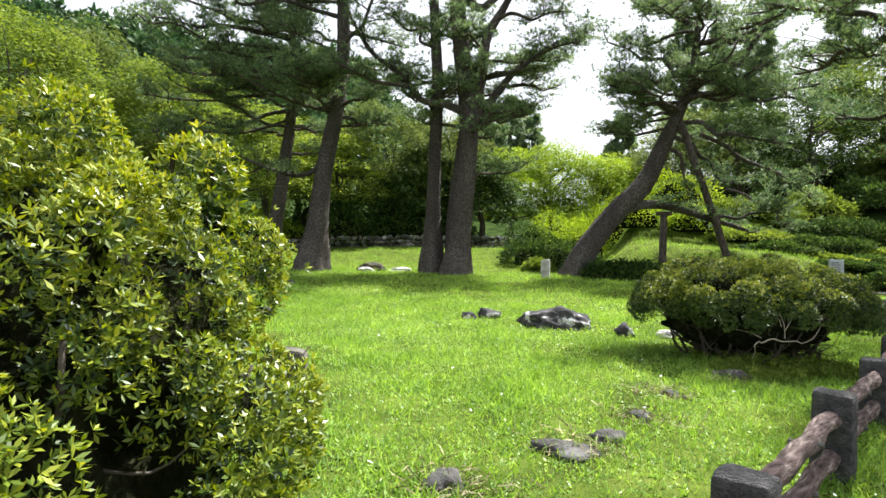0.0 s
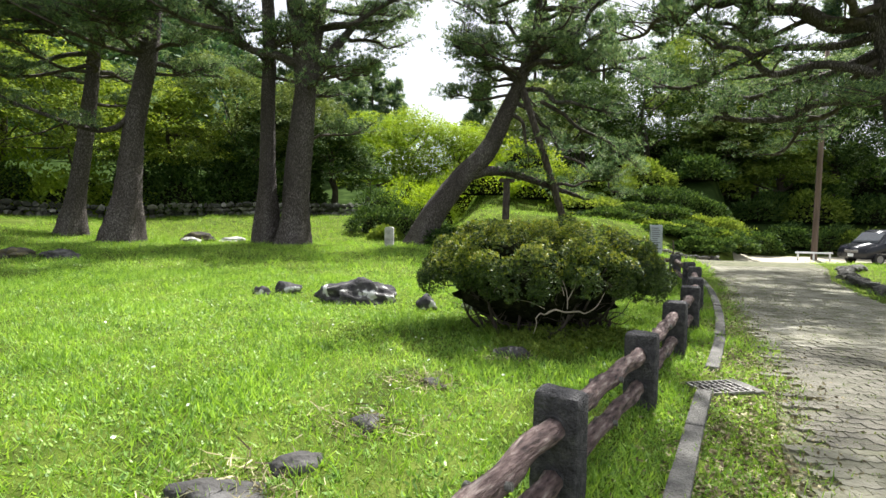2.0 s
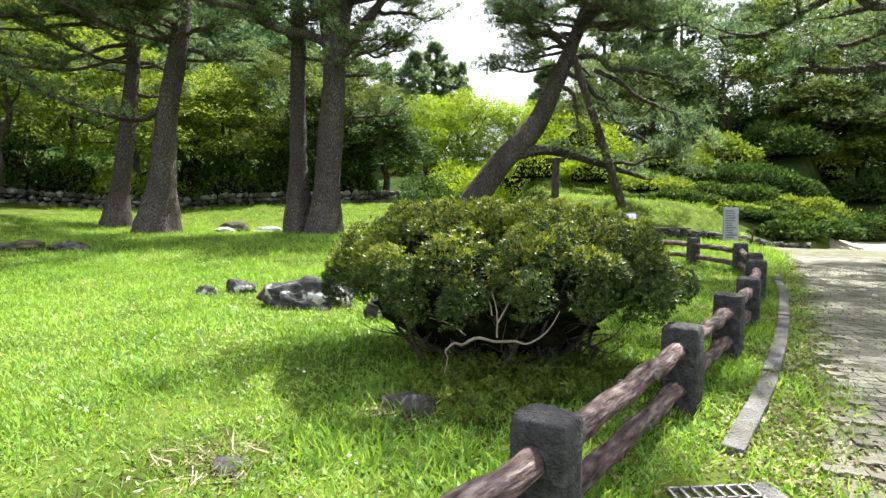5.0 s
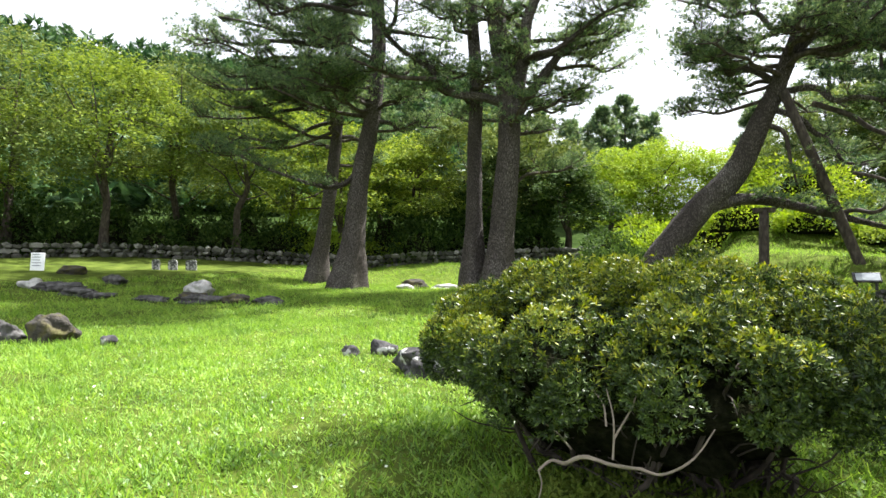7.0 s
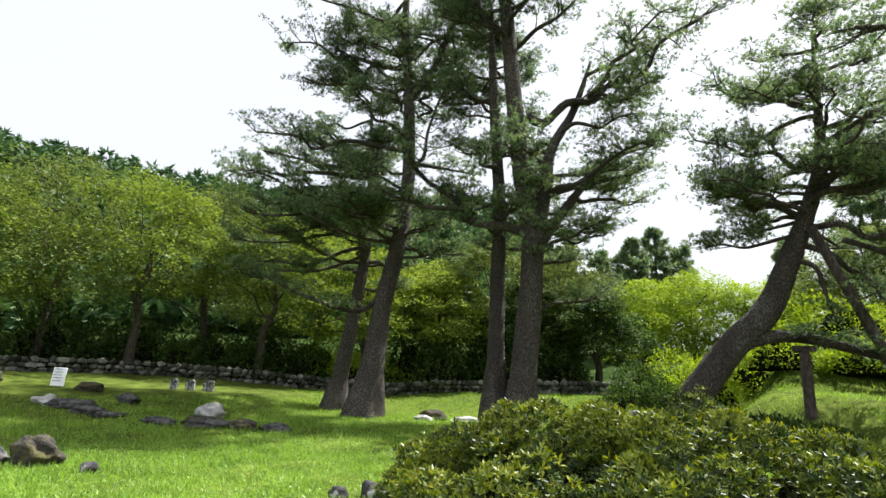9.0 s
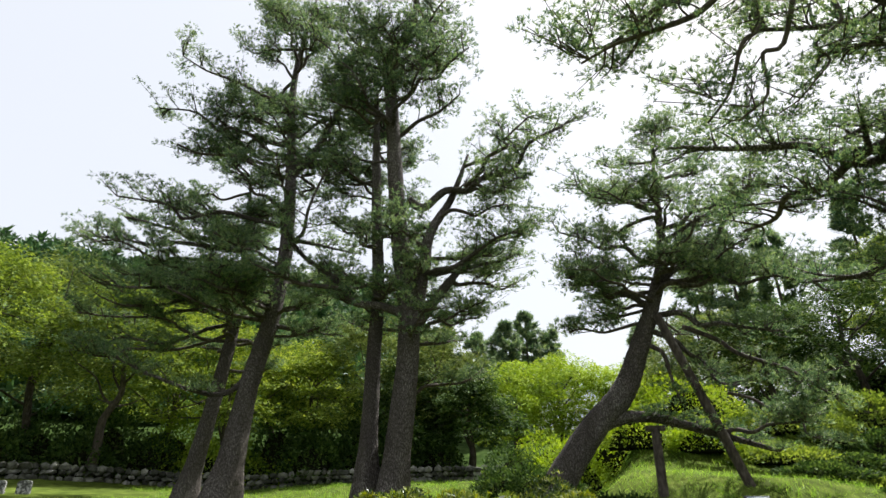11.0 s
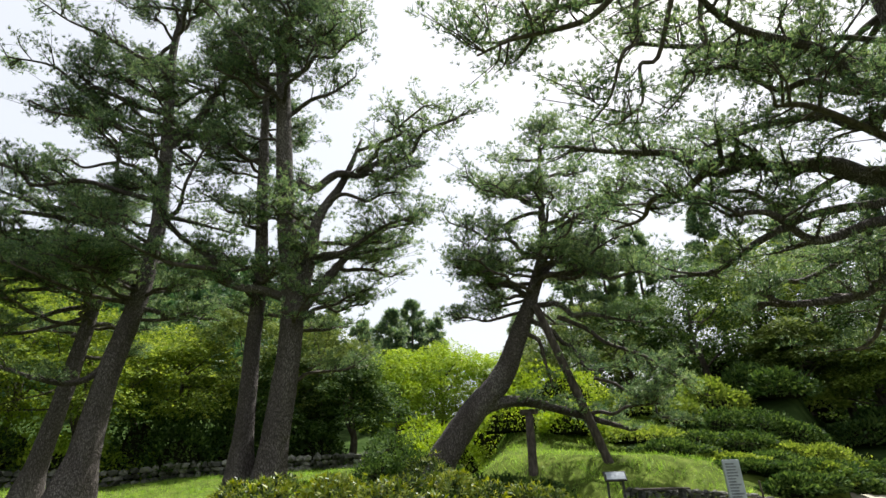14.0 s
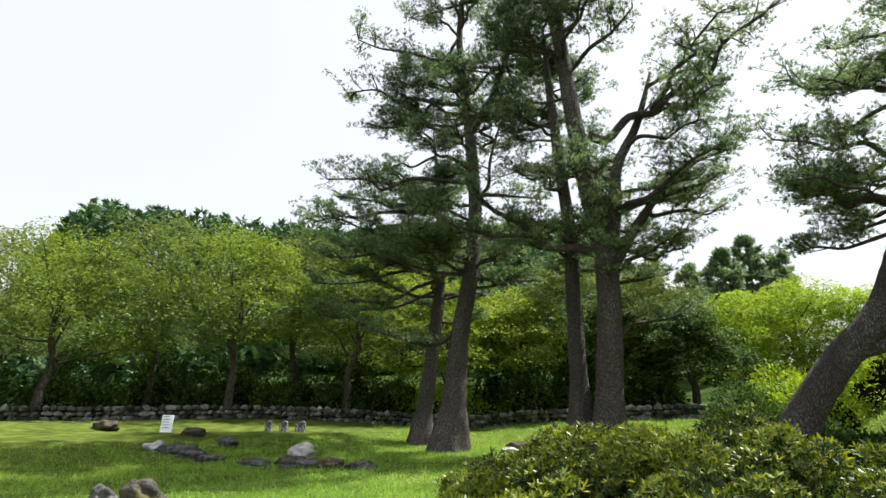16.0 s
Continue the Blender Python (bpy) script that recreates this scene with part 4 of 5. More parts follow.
leaning = pine("leaning_pine", [(-4.9, 29.0, 0), (-4.3, 29.2, 1.4), (-2.9, 29.7, 3.4), (-1.6, 30.1, 4.9), (-0.64, 30.4, 7.0), (-0.01, 30.6, 8.6), (0.65, 30.8, 10.6), (0.8, 30.9, 13), (1.0, 30.9, 16.5)], [0.9, 0.8, 0.72, 0.66, 0.52, 0.42, 0.34, 0.2, 0.06],
     [((0.0, 30.5, 8.2), (-1.0, 30.2, 9.0), (-1.75, 30.0, 8.9), (-2.1, 29.9, 9.5), (-3.4, 29.6, 10.0), 0.15), ((0.2, 30.7, 9.2), (4.2, 31.4, 12.6), 0.2), ((0.0, 30.6, 8.0), (4.0, 29.4, 6.6), 0.14),
      ((-2.6, 29.8, 3.5), (-1.6, 30.1, 3.8), (-0.4, 30.3, 3.72), (1.6, 31.0, 3.1), (3.3, 31.5, 2.55), 0.3), ((-0.43, 30.4, 6.7), (0.1, 30.3, 6.3), (0.3, 30.3, 5.2), (0.5, 30.3, 4.3), 0.11), ((1.6, 31.1, 3.1), (4.6, 30.4, 3.6), 0.1), ((-0.4, 30.5, 7.4), (2.6, 31.4, 5.0), 0.13),
      ((0.6, 30.8, 10.5), (-3.4, 29.0, 12.0), 0.13), ((0.7, 30.8, 12), (4.8, 29.4, 12.6), 0.12), ((0.3, 30.7, 9.6), (6.0, 30.4, 9.4), 0.15), ((0.8, 30.9, 13), (-2.6, 29.6, 14.6), 0.11),
      ((0.5, 30.8, 10.0), (5.4, 28.6, 8.0), 0.13), ((-0.3, 30.5, 7.7), (-3.6, 30.0, 7.6), 0.09), ((1.0, 30.7, 7.4), (5.6, 30.2, 4.2), 0.11), ((2.2, 30.6, 4.6), (5.2, 30.6, 2.7), 0.07)],
     "thick leaning pine with orange-grey bark held up by wooden props", 25, extra=28, low=0.58, reach=5.2, flute=0.15)
pine("pine_tree", [(11.1, 18.1, 0), (10.85, 18.2, 2.0), (10.35, 18.4, 4.8), (10.0, 18.5, 7.0), (10.0, 18.4, 10.0), (9.6, 18.2, 13.0)], [0.66, 0.57, 0.53, 0.46, 0.34, 0.12],
     [((9.8, 18.5, 6.8), (5.4, 18.9, 8.0), 0.24), ((6.6, 18.8, 7.8), (2.4, 18.2, 8.6), 0.13), ((6.2, 18.8, 7.9), (3.4, 20.6, 7.2), 0.12), ((9.8, 18.5, 4.9), (6.2, 19.8, 4.6), 0.16),
      ((9.8, 18.5, 5.4), (5.6, 18.2, 6.2), 0.15), ((9.8, 18.4, 8.4), (4.2, 14.8, 10.2), 0.13), ((4.4, 14.9, 10.1), (1.0, 14.6, 8.8), 0.08), ((4.3, 14.9, 10.1), (2.9, 14.9, 7.0), 0.06),
      ((5.0, 15.3, 10.0), (3.4, 15.4, 7.2), 0.06), ((5.4, 15.6, 9.9), (4.6, 15.4, 7.6), 0.05), ((4.5, 15.0, 10.1), (0.8, 15.8, 10.2), 0.08), ((9.8, 18.4, 8.6), (5.4, 21.6, 9.6), 0.15),
      ((9.8, 18.4, 9.4), (4.4, 18.4, 11.4), 0.14), ((9.8, 18.4, 10), (7.4, 14.6, 11.6), 0.13), ((9.8, 18.5, 7), (11.6, 13.2, 7.6), 0.14), ((9.8, 18.4, 6.0), (7.6, 22.6, 5.8), 0.14),
      ((10, 18.4, 8), (14, 20, 9.5), 0.14), ((9.8, 18.4, 5.0), (8.6, 15.4, 4.2), 0.1), ((9.8, 18.5, 6.5), (4.6, 21.0, 5.8), 0.13), ((9.8, 18.5, 5.8), (8.4, 21.4, 3.6), 0.1), ((9.8, 18.4, 7.2), (6.4, 16.4, 7.6), 0.12),
      ((4.2, 14.8, 10.2), (3.4, 11.4, 11.0), 0.08), ((7.4, 14.6, 11.6), (6.0, 10.8, 11.8), 0.08),
      ((7.4, 14.6, 11.6), (7.4, 10.4, 12.2), 0.08), ((4.2, 14.8, 10.2), (4.8, 10.4, 10.8), 0.08), ((3.6, 12.2, 10.8), (2.6, 9.4, 11.2), 0.06)],
     "big old roadside pine with low limbs reaching over the lane", 26, extra=17, low=0.5, reach=4.4, per=30, needle=0.145, flute=0.2, pad=1.05, bias=(-0.35, 0.15))


def prop(name, a, b, r0, label, cap=False):
    base = np.array([b[0], b[1], hz(b[0], b[1])])
    t = thing(name, *base, label, "tree prop")
    v, f = tube(np.array([np.array([b[0], b[1], base[2] - 0.15]), (np.array(a) + np.array([b[0], b[1], base[2]])) / 2, np.array(a)]) - base, [r0 * 1.1, r0], 10, 0.05, 3)
    part_np("pole", v, f, M_bark_dark, t, smooth=True)
    if cap:
        bm = bmesh.new()
        box(bm, a[0] - base[0], a[1] - base[1], a[2] - base[2], 0.75, 0.3, 0.2, 0.03, 15)
        part("cap_beam", bm, M_bark_dark, t)


prop("tree_prop", (0.1, 30.2, 7.9), (2.4, 31.0), 0.17, "long slanting timber prop under a leaning pine")
prop("tree_prop", (-0.6, 30.15, 3.35), (-0.62, 30.1), 0.17, "short upright timber prop with a cap beam under a low limb", True)


# ---- woods and banks ----
def around(az, dist):
    return 2.0 - dist * math.sin(radians(az)), 5.0 + dist * math.cos(radians(az))


def broadleaf(name, x, y, tall, rad, mat, label, seed, n=18000, leaf=0.23, low=0.22, clumps=84, trunk=0.22):
    """A wide tree: forked trunk and many leaf clumps with gaps."""
    r = np.random.default_rng(seed)
    z = hz(x, y)
    t = thing(name, x, y, z, label, "tree")
    top = tall * 0.62
    ln = bough(r, (0, 0, -0.2), (r.normal(0, 0.5), r.normal(0, 0.5), top), 0, 0.1)
    part_np("trunk", *tube(ln, [trunk * 1.5, trunk, trunk * 0.4], 9, 0.1, seed, 0.3), M_bark_dark, t, smooth=True)
    c = ball(r, clumps)
    c[:, 2] = np.abs(c[:, 2]) * 1.25 - 0.3
    lo, hi = tall * low, tall
    cen = np.stack([c[:, 0] * rad * r.uniform(0.5, 0.95, clumps), c[:, 1] * rad * r.uniform(0.5, 0.95, clumps),
                    lo + (hi - lo) * np.clip(0.38 + 0.52 * c[:, 2] * r.uniform(0.75, 1.05, clumps), 0.03, 0.93)], -1)
    for i in range(0, clumps, 9):
        s = ln[r.integers(len(ln) // 3, len(ln))]
        part_np("limb", *tube(bough(r, s, cen[i], 0.03, 0.15, 5), [trunk * 0.4, trunk * 0.12], 6, 0.1, i), M_bark_dark, t, smooth=True)
    cr = rad * r.uniform(0.13, 0.28, clumps)
    k = r.choice(clumps, n, p=cr ** 2 / (cr ** 2).sum())
    d = ball(r, n)
    d[:, 2] = np.where(d[:, 2] < -0.1, np.abs(d[:, 2]) * r.uniform(0, 1, n), d[:, 2])
    p = cen[k] + d * (cr[k] * r.uniform(0.6, 1.1, n) ** 0.6)[:, None] * [1.2, 1.2, 0.5] - np.stack([0 * cr[k], 0 * cr[k], cr[k] * 0.35 * (d[:, 0] ** 2 + d[:, 1] ** 2)], -1)
    ax = d * [1, 1, 0.2] + r.normal(0, 0.4, (n, 3)) * [1, 1, 0.6] + np.array([0, 0, -0.25])
    v, f = scatter(*LEAFLET, p, ax, leaf * r.uniform(0.6, 1.3, n), r, r.normal(0, 0.55, n))
    part_np("crown", v, f, mat, t)
    return t


WOODS = [  # bearing to the left of +y, distance, height, radius, leaf
    (101, 46, 15, 7, M_leaf_mid), (92, 44, 14, 7, M_leaf_mid), (96, 56, 17, 7, M_leaf_mid), (87, 58, 18, 7, M_leaf_mid), (83, 46, 15.5, 7.5, M_leaf_mid), (75, 48, 19, 8, M_leaf_mid), (68, 45, 16.5, 7, M_leaf_mid), (62, 49, 17.5, 7.5, M_leaf_mid), (57, 45, 15, 6, M_leaf_mid),
    (52, 50, 16, 7, M_leaf_light), (47, 46, 13, 6, M_leaf_light), (43, 52, 14, 6, M_leaf_light), (39, 47, 12, 5, M_leaf_light), (34, 48, 15, 5.5, M_leaf_mid), (30, 46, 10, 4.5, M_leaf_dark),
    (27, 47, 13, 5, M_leaf_mid), (23.5, 44, 9, 4, M_leaf_dark), (19.5, 52, 11, 5, M_leaf_bright), (15, 54, 12.5, 5.5, M_leaf_bright), (10, 52, 11, 5, M_leaf_bright), (6, 56, 10, 6, M_leaf_mid),
    (1, 52, 12, 6, M_leaf_mid), (-4, 50, 12, 6, M_leaf_dark), (-10, 48, 12, 6, M_leaf_dark), (-15, 52, 13, 6.5, M_leaf_mid), (-20, 49, 12, 6, M_leaf_dark), (-26, 50, 13, 6.5, M_leaf_dark), (-32, 48, 13, 7, M_leaf_dark), (-39, 46, 13, 7, M_leaf_mid), (-17, 45, 7, 3.4, M_leaf_mid), (-22, 45, 6.5, 3.2, M_leaf_mid)]
for i, (az, dist, tall, rad, m) in enumerate(WOODS):
    m = M_leaf_olive if m is M_leaf_mid and i % 2 else m
    lab = {"leaf_olive": "wide olive-grey broadleaf tree with layered foliage", "leaf_mid": "spreading broadleaf tree with olive-green layered foliage", "leaf_light": "light green sunlit broadleaf tree behind the pines", "leaf_dark": "dense dark green evergreen tree at the wood's edge", "leaf_bright": "bright yellow-green sunlit bamboo-like tree on the bank"}[m.name]
    broadleaf("broadleaf_tree", *around(az, dist), tall, rad, m, lab, 100 + i, low=0.05 if m in (M_leaf_dark, M_leaf_bright) else 0.12)
UNDER = [(az, 51, 7.5, 5.4, M_leaf_dark) for az in range(58, 106, 6)] + [(az, 62, 11, 6.5, M_leaf_dark) for az in range(4, -46, -6)] + [(-4, 56, 5, 5, M_leaf_dark), (-10, 54, 5, 5, M_leaf_dark), (-16, 56, 5, 5, M_leaf_dark), (-22, 54, 5, 5, M_leaf_dark), (-28, 54, 5, 5, M_leaf_dark), (-34, 53, 5, 5, M_leaf_dark), (-40, 52, 5, 5, M_leaf_dark), (2, 58, 5, 5, M_leaf_mid), (8, 60, 5, 5, M_leaf_bright), (14, 60, 5, 5, M_leaf_bright), (102, 42, 4, 4, M_leaf_dark), (95, 43, 4, 4, M_leaf_dark), (88, 43, 4, 4, M_leaf_dark), (80, 43, 4, 4, M_leaf_dark), (72, 44, 5, 4, M_leaf_dark), (65, 43, 4.5, 4, M_leaf_dark), (59, 43, 4, 4, M_leaf_dark), (54, 44, 5, 4, M_leaf_dark), (49, 43, 4.5, 4, M_leaf_bright), (44, 43, 4, 4, M_leaf_bright),
         (40, 44, 5.5, 4, M_leaf_dark), (36, 44, 5, 3.6, M_leaf_dark), (32, 43, 5.5, 3.6, M_leaf_dark), (28, 43, 5, 3.4, M_leaf_dark)]


def mound_shrub(x, y, rx, ry, rz, mat, seed, n=2600, leaf=0.18, label="low leafy shrub smothered in green creeper"):
    r = np.random.default_rng(seed)
    z = hz(x, y)
    t = thing("creeper_shrub", x, y, z, label, "shrub")
    d = ball(r, n)
    d[:, 2] = np.abs(d[:, 2])
    c = ball(r, 9)
    rad = 0.75 + 0.3 * sstep(0.7, 1, (d @ c.T).max(1)) + r.normal(0, 0.05, n)
    p = d * rad[:, None] * [rx, ry, rz] * r.uniform(0.75, 1.0, n)[:, None]
    ax = d + r.normal(0, 0.5, (n, 3))
    v, f = scatter(*LEAF, p, ax, leaf * r.uniform(0.6, 1.3, n), r, r.normal(0, 0.8, n))
    part_np("leaves", v, f, mat, t)
    # solid near-black core painted as the shade behind the leaves
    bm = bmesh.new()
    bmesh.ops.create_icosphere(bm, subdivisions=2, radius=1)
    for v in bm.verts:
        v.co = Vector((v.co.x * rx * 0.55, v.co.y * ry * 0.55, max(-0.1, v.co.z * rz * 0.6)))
    part("shade_core", bm, M_core_shade, t)


rb = random.Random(9)
for i, (az, dist, tall, rad, m) in enumerate(UNDER):
    for k in range(1 if dist > 50 else 2):
        mound_shrub(*around(az + k * 3.2 - 1.2, dist + k * 1.8 + (3.2 if az > 40 and dist < 46 else 0)), rad * 0.75, rad * 0.6, tall * (0.7 + 0.4 * k), M_leaf_dark if k and m is not M_leaf_bright else m, 500 + 2 * i + k, 2200, 0.28, "dark leafy undergrowth behind the low stone wall")
# clumps in front of and behind the leaning pine
for i, (x, y, rx, ry, rz, m) in enumerate([(-6.6, 32.5, 1.8, 1.4, 1.8, M_leaf_dark), (-8.4, 33.5, 1.8, 1.4, 1.6, M_leaf_dark), (-5.0, 31.8, 1.4, 1.0, 1.2, M_leaf_dark), (-7.2, 31.0, 0.9, 0.7, 0.8, M_leaf_mid),
                                           (-3.0, 28.4, 1.5, 1.0, 1.1, M_leaf_dark), (-1.6, 28.0, 1.4, 0.9, 0.9, M_leaf_dark), (-0.2, 27.9, 1.2, 0.8, 0.7, M_leaf_dark),
                                           (-5.5, 36, 2.4, 1.6, 2.4, M_leaf_bright), (-2.4, 36.5, 2.6, 1.6, 2.2, M_leaf_bright), (0.8, 36.5, 2.4, 1.5, 1.7, M_leaf_bright), (3.6, 36, 2.4, 1.5, 1.5, M_leaf_mid),
                                           (-7.5, 39, 2.8, 2, 3.0, M_leaf_bright), (-4.0, 40, 3, 2, 3.2, M_leaf_bright), (0.0, 41, 3, 2, 3.0, M_leaf_bright), (4.0, 41, 3, 2, 3.0, M_leaf_mid),
                                           (5.0, 34.4, 2.0, 1.3, 1.4, M_leaf_dark), (7.4, 35, 2.0, 1.3, 1.3, M_leaf_mid), (9.4, 36, 2.0, 1.3, 1.5, M_leaf_dark), (6.2, 37, 2.2, 1.5, 1.8, M_leaf_mid), (8.6, 38.4, 2.2, 1.5, 2.0, M_leaf_dark), (11.2, 38, 2.0, 1.4, 1.8, M_leaf_mid), (-9.5, 38, 2.2, 1.6, 2.2, M_leaf_dark), (7.8, 33.0, 1.5, 1.0, 1.0, M_leaf_dark), (9.4, 33.4, 1.6, 1.0, 1.2, M_leaf_mid), (10.8, 33.6, 1.5, 1.2, 1.6, M_leaf_dark), (12.0, 35.4, 1.6, 1.3, 1.6, M_leaf_mid),
                                           (8.8, 31.7, 1.2, 0.9, 1.5, M_leaf_mid), (9.8, 32.2, 1.2, 0.9, 1.7, M_leaf_mid), (10.6, 33.2, 1.1, 0.9, 1.7, M_leaf_mid), (11.2, 34.4, 1.1, 0.9, 1.6, M_leaf_mid)]):
    mound_shrub(x, y, rx, ry, rz * (0.45 if x > 3 else 1), M_leaf_dark if x > 4.5 and i % 4 else m, 300 + i)
for i in range(20):
    x = 6 + i * 1.9
    mound_shrub(x + rb.uniform(-0.5, 0.5), 40.4 + rb.uniform(-0.6, 0.6), 1.8, 1.3, rb.uniform(1.2, 2.0), M_leaf_dark if i % 4 else M_leaf_mid, 340 + i, 2600, 0.18, "dense green creeper-covered hedge along the parking ground")


for i in range(22):   # creeper over the bank behind the hedge
    mound_shrub(8.5 + i * 1.9 + rb.uniform(-0.8, 0.8), 44.2 + rb.uniform(-1, 1) + (i % 2) * 2.4, 2.4, 1.8, rb.uniform(1.2, 2.6), M_leaf_mid if i % 3 == 0 else M_leaf_dark, 600 + i, 2000, 0.28, "creeper and scrub covering the bank")


def conifer(x, y, tall, rad, seed, n=2400):
    r = np.random.default_rng(seed)
    z = hz(x, y)
    t = thing("conifer_tree", x, y, z, "tall dark conifer rising behind the wood", "conifer tree")
    part_np("trunk", *tube(np.array([(0, 0, -0.3), (0.1, 0, tall * 0.5), (0, 0, tall)]), [0.35, 0.2, 0.04], 7), M_bark_dark, t)
    whorls = 19
    k = r.integers(0, whorls, n)
    lay = 0.22 + 0.76 * (k / whorls)
    arms = r.uniform(0, 6.283, (whorls, 5))
    a = arms[k, r.integers(0, 5, n)] + r.normal(0, 0.16, n)
    reach = rad * (1.08 - lay) ** 0.8 * r.uniform(0.6, 1.1, whorls)[k]
    q = reach * r.uniform(0.15, 1, n) ** 0.6
    p = np.stack([np.cos(a) * q, np.sin(a) * q, tall * lay + 0.12 * q + r.normal(0, 0.18, n)], -1)
    ax = np.stack([np.cos(a), np.sin(a), r.normal(0.4, 0.3, n)], -1)
    v, f = scatter(*tuft(6, 0.1, 2), p, ax, 0.85 * r.uniform(0.6, 1.2, n), r)
    part_np("needles", v, f, M_needle, t)


for i, (az, dist, tall, rad) in enumerate([(20.5, 84, 17, 6.5), (18.3, 90, 19, 7), (16.0, 92, 16, 6.5), (23.5, 90, 16, 6), (1.5, 68, 24, 5), (-2, 70, 23, 5), (-5.5, 66, 21, 5), (7, 76, 15, 4.5), (-12, 70, 22, 5), (-19, 72, 22, 5), (-26, 70, 22, 5), (-33, 70, 22, 5), (27, 92, 20, 5)]):
    conifer(*around(az, dist), tall, rad, 400 + i)


def far_forest():
    r = np.random.default_rng(77)
    pl = Pile()
    n = 0
    for _ in range(6000):
        x, y = r.uniform(-230, 60), r.uniform(-10, 260)
        d = math.hypot(x + 5, y - 5)
        if d < 88 or d > 215 or (x - 2) / d > -0.33 or y < 0:
            continue
        if d < 120 and -20 < x < 15:
            continue
        tall = r.uniform(8, 13)
        k = 26
        u = r.uniform(0.1, 1, k)
        a = r.uniform(0, 6.283, k)
        q = tall * 0.27 * (1.05 - u) * r.uniform(0.6, 1, k)
        p = np.stack([x + np.cos(a) * q, y + np.sin(a) * q, height(x, y) + tall * u], -1)
        ax = np.stack([np.cos(a), np.sin(a), np.full(k, 0.5)], -1)
        pl.add(*scatter(*tuft(4, 0.22, 3), p, ax, 2.4 * r.uniform(0.7, 1.2, k), r))
        n += 1
        if n > 1500:
            break
    tagged(part_np("hill_forest", *pl.arrays(), M_needle_far), "dark conifer forest covering the far hillside", "forest", kind="stuff")


far_forest()


# ---- walls, signs, pole, car ----
def stone_wall(name, line, tall, thick, size, mat, label, parts, seed, base_drop=0.1):
    """A dry wall of rough stones along a line, laid in courses."""
    r = np.random.default_rng(seed)
    line = smooth_line([(*p, 0) for p in line], 8)
    seg = np.concatenate([[0], np.cumsum(np.linalg.norm(np.diff(line, axis=0), axis=1))])
    wall = tagged(new(name), label, "wall", kind="structure")
    bm = bmesh.new()
    bmesh.ops.create_icosphere(bm, subdivisions=1, radius=1)
    bv = np.array([tuple(v.co) for v in bm.verts])
    bf = np.array([[v.index for v in f.verts] for f in bm.faces])
    bm.free()
    shapes = [mesh_from("stone", bv * (1 + 0.22 * r.normal(size=(len(bv), 1))), bf, mat) for _ in range(6)] if parts else None
    pl = Pile()
    z = 0.0
    while z < tall:
        h = size * r.uniform(0.6, 0.85)
        s = r.uniform(0, size)
        while s < seg[-1]:
            w = size * r.uniform(0.75, 1.5)
            x, y = [np.interp(s + w / 2, seg, line[:, k]) for k in (0, 1)]
            x2, y2 = [np.interp(min(seg[-1], s + w / 2 + 0.1), seg, line[:, k]) for k in (0, 1)]
            a = math.atan2(y2 - y, x2 - x)
            zz = hz(x, y) - base_drop + z + h / 2 + r.normal(0, 0.02)
            if parts:
                st = new("stone", shapes[r.integers(0, 6)])
                st.parent = wall
                st.matrix_world = pose(x + r.normal(0, 0.02), y + r.normal(0, 0.02), zz, r.uniform(-12, 12), r.uniform(-12, 12), math.degrees(a)) @ Matrix.Diagonal((w * 0.56, thick * 0.55, h * 0.62, 1))
            else:
                v = bv * (1 + 0.2 * r.normal(size=(len(bv), 1))) * [w * 0.56, thick * 0.55, h * 0.62]
                c, sn = math.cos(a), math.sin(a)
                v = np.stack([v[:, 0] * c - v[:, 1] * sn + x, v[:, 0] * sn + v[:, 1] * c + y, v[:, 2] + zz], -1)
                pl.add(v, bf)
            s += w
        z += h
    if not parts:
        tagged(part_np("stones", *pl.arrays(), mat, wall), kind="stuff")


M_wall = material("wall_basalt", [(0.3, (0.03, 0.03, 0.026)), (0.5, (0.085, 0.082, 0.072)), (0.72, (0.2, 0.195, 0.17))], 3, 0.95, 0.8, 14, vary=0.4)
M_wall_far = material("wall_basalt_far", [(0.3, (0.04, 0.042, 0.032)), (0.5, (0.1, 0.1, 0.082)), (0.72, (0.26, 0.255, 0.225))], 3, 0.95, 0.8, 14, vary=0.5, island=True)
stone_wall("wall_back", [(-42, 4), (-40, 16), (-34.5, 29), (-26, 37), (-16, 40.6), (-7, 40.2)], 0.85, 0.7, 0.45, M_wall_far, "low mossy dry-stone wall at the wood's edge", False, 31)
stone_wall("wall_terrace", [(2.6, 28.35), (4.2, 28.6), (7.0, 29.75), (9.9, 31.0)], 0.45, 0.35, 0.24, M_wall, "low dry-stone retaining wall below the grassy terrace", True, 32)
stone_wall("wall_roadside", [(8.35, 11.4), (8.5, 14.0), (8.75, 16.0), (9.1, 17.7), (9.9, 19.6), (11.0, 21.0)], 0.26, 0.4, 0.22, M_wall, "low rough stone edging round the roadside pine", True, 33)


def bars(parent, w, h, y, n, mat, seed, margin=0.12):
    """Rows of writing too small to read."""
    r = random.Random(seed)
    for i in range(n):
        bm = bmesh.new()
        ww = w * (1 - 2 * margin) * r.uniform(0.6, 1)
        box(bm, -w * (0.5 - margin) + ww / 2, y, h * (0.9 - 0.8 * i / n), ww, 0.006, h * 0.035)
        part("text_line", bm, mat, parent)


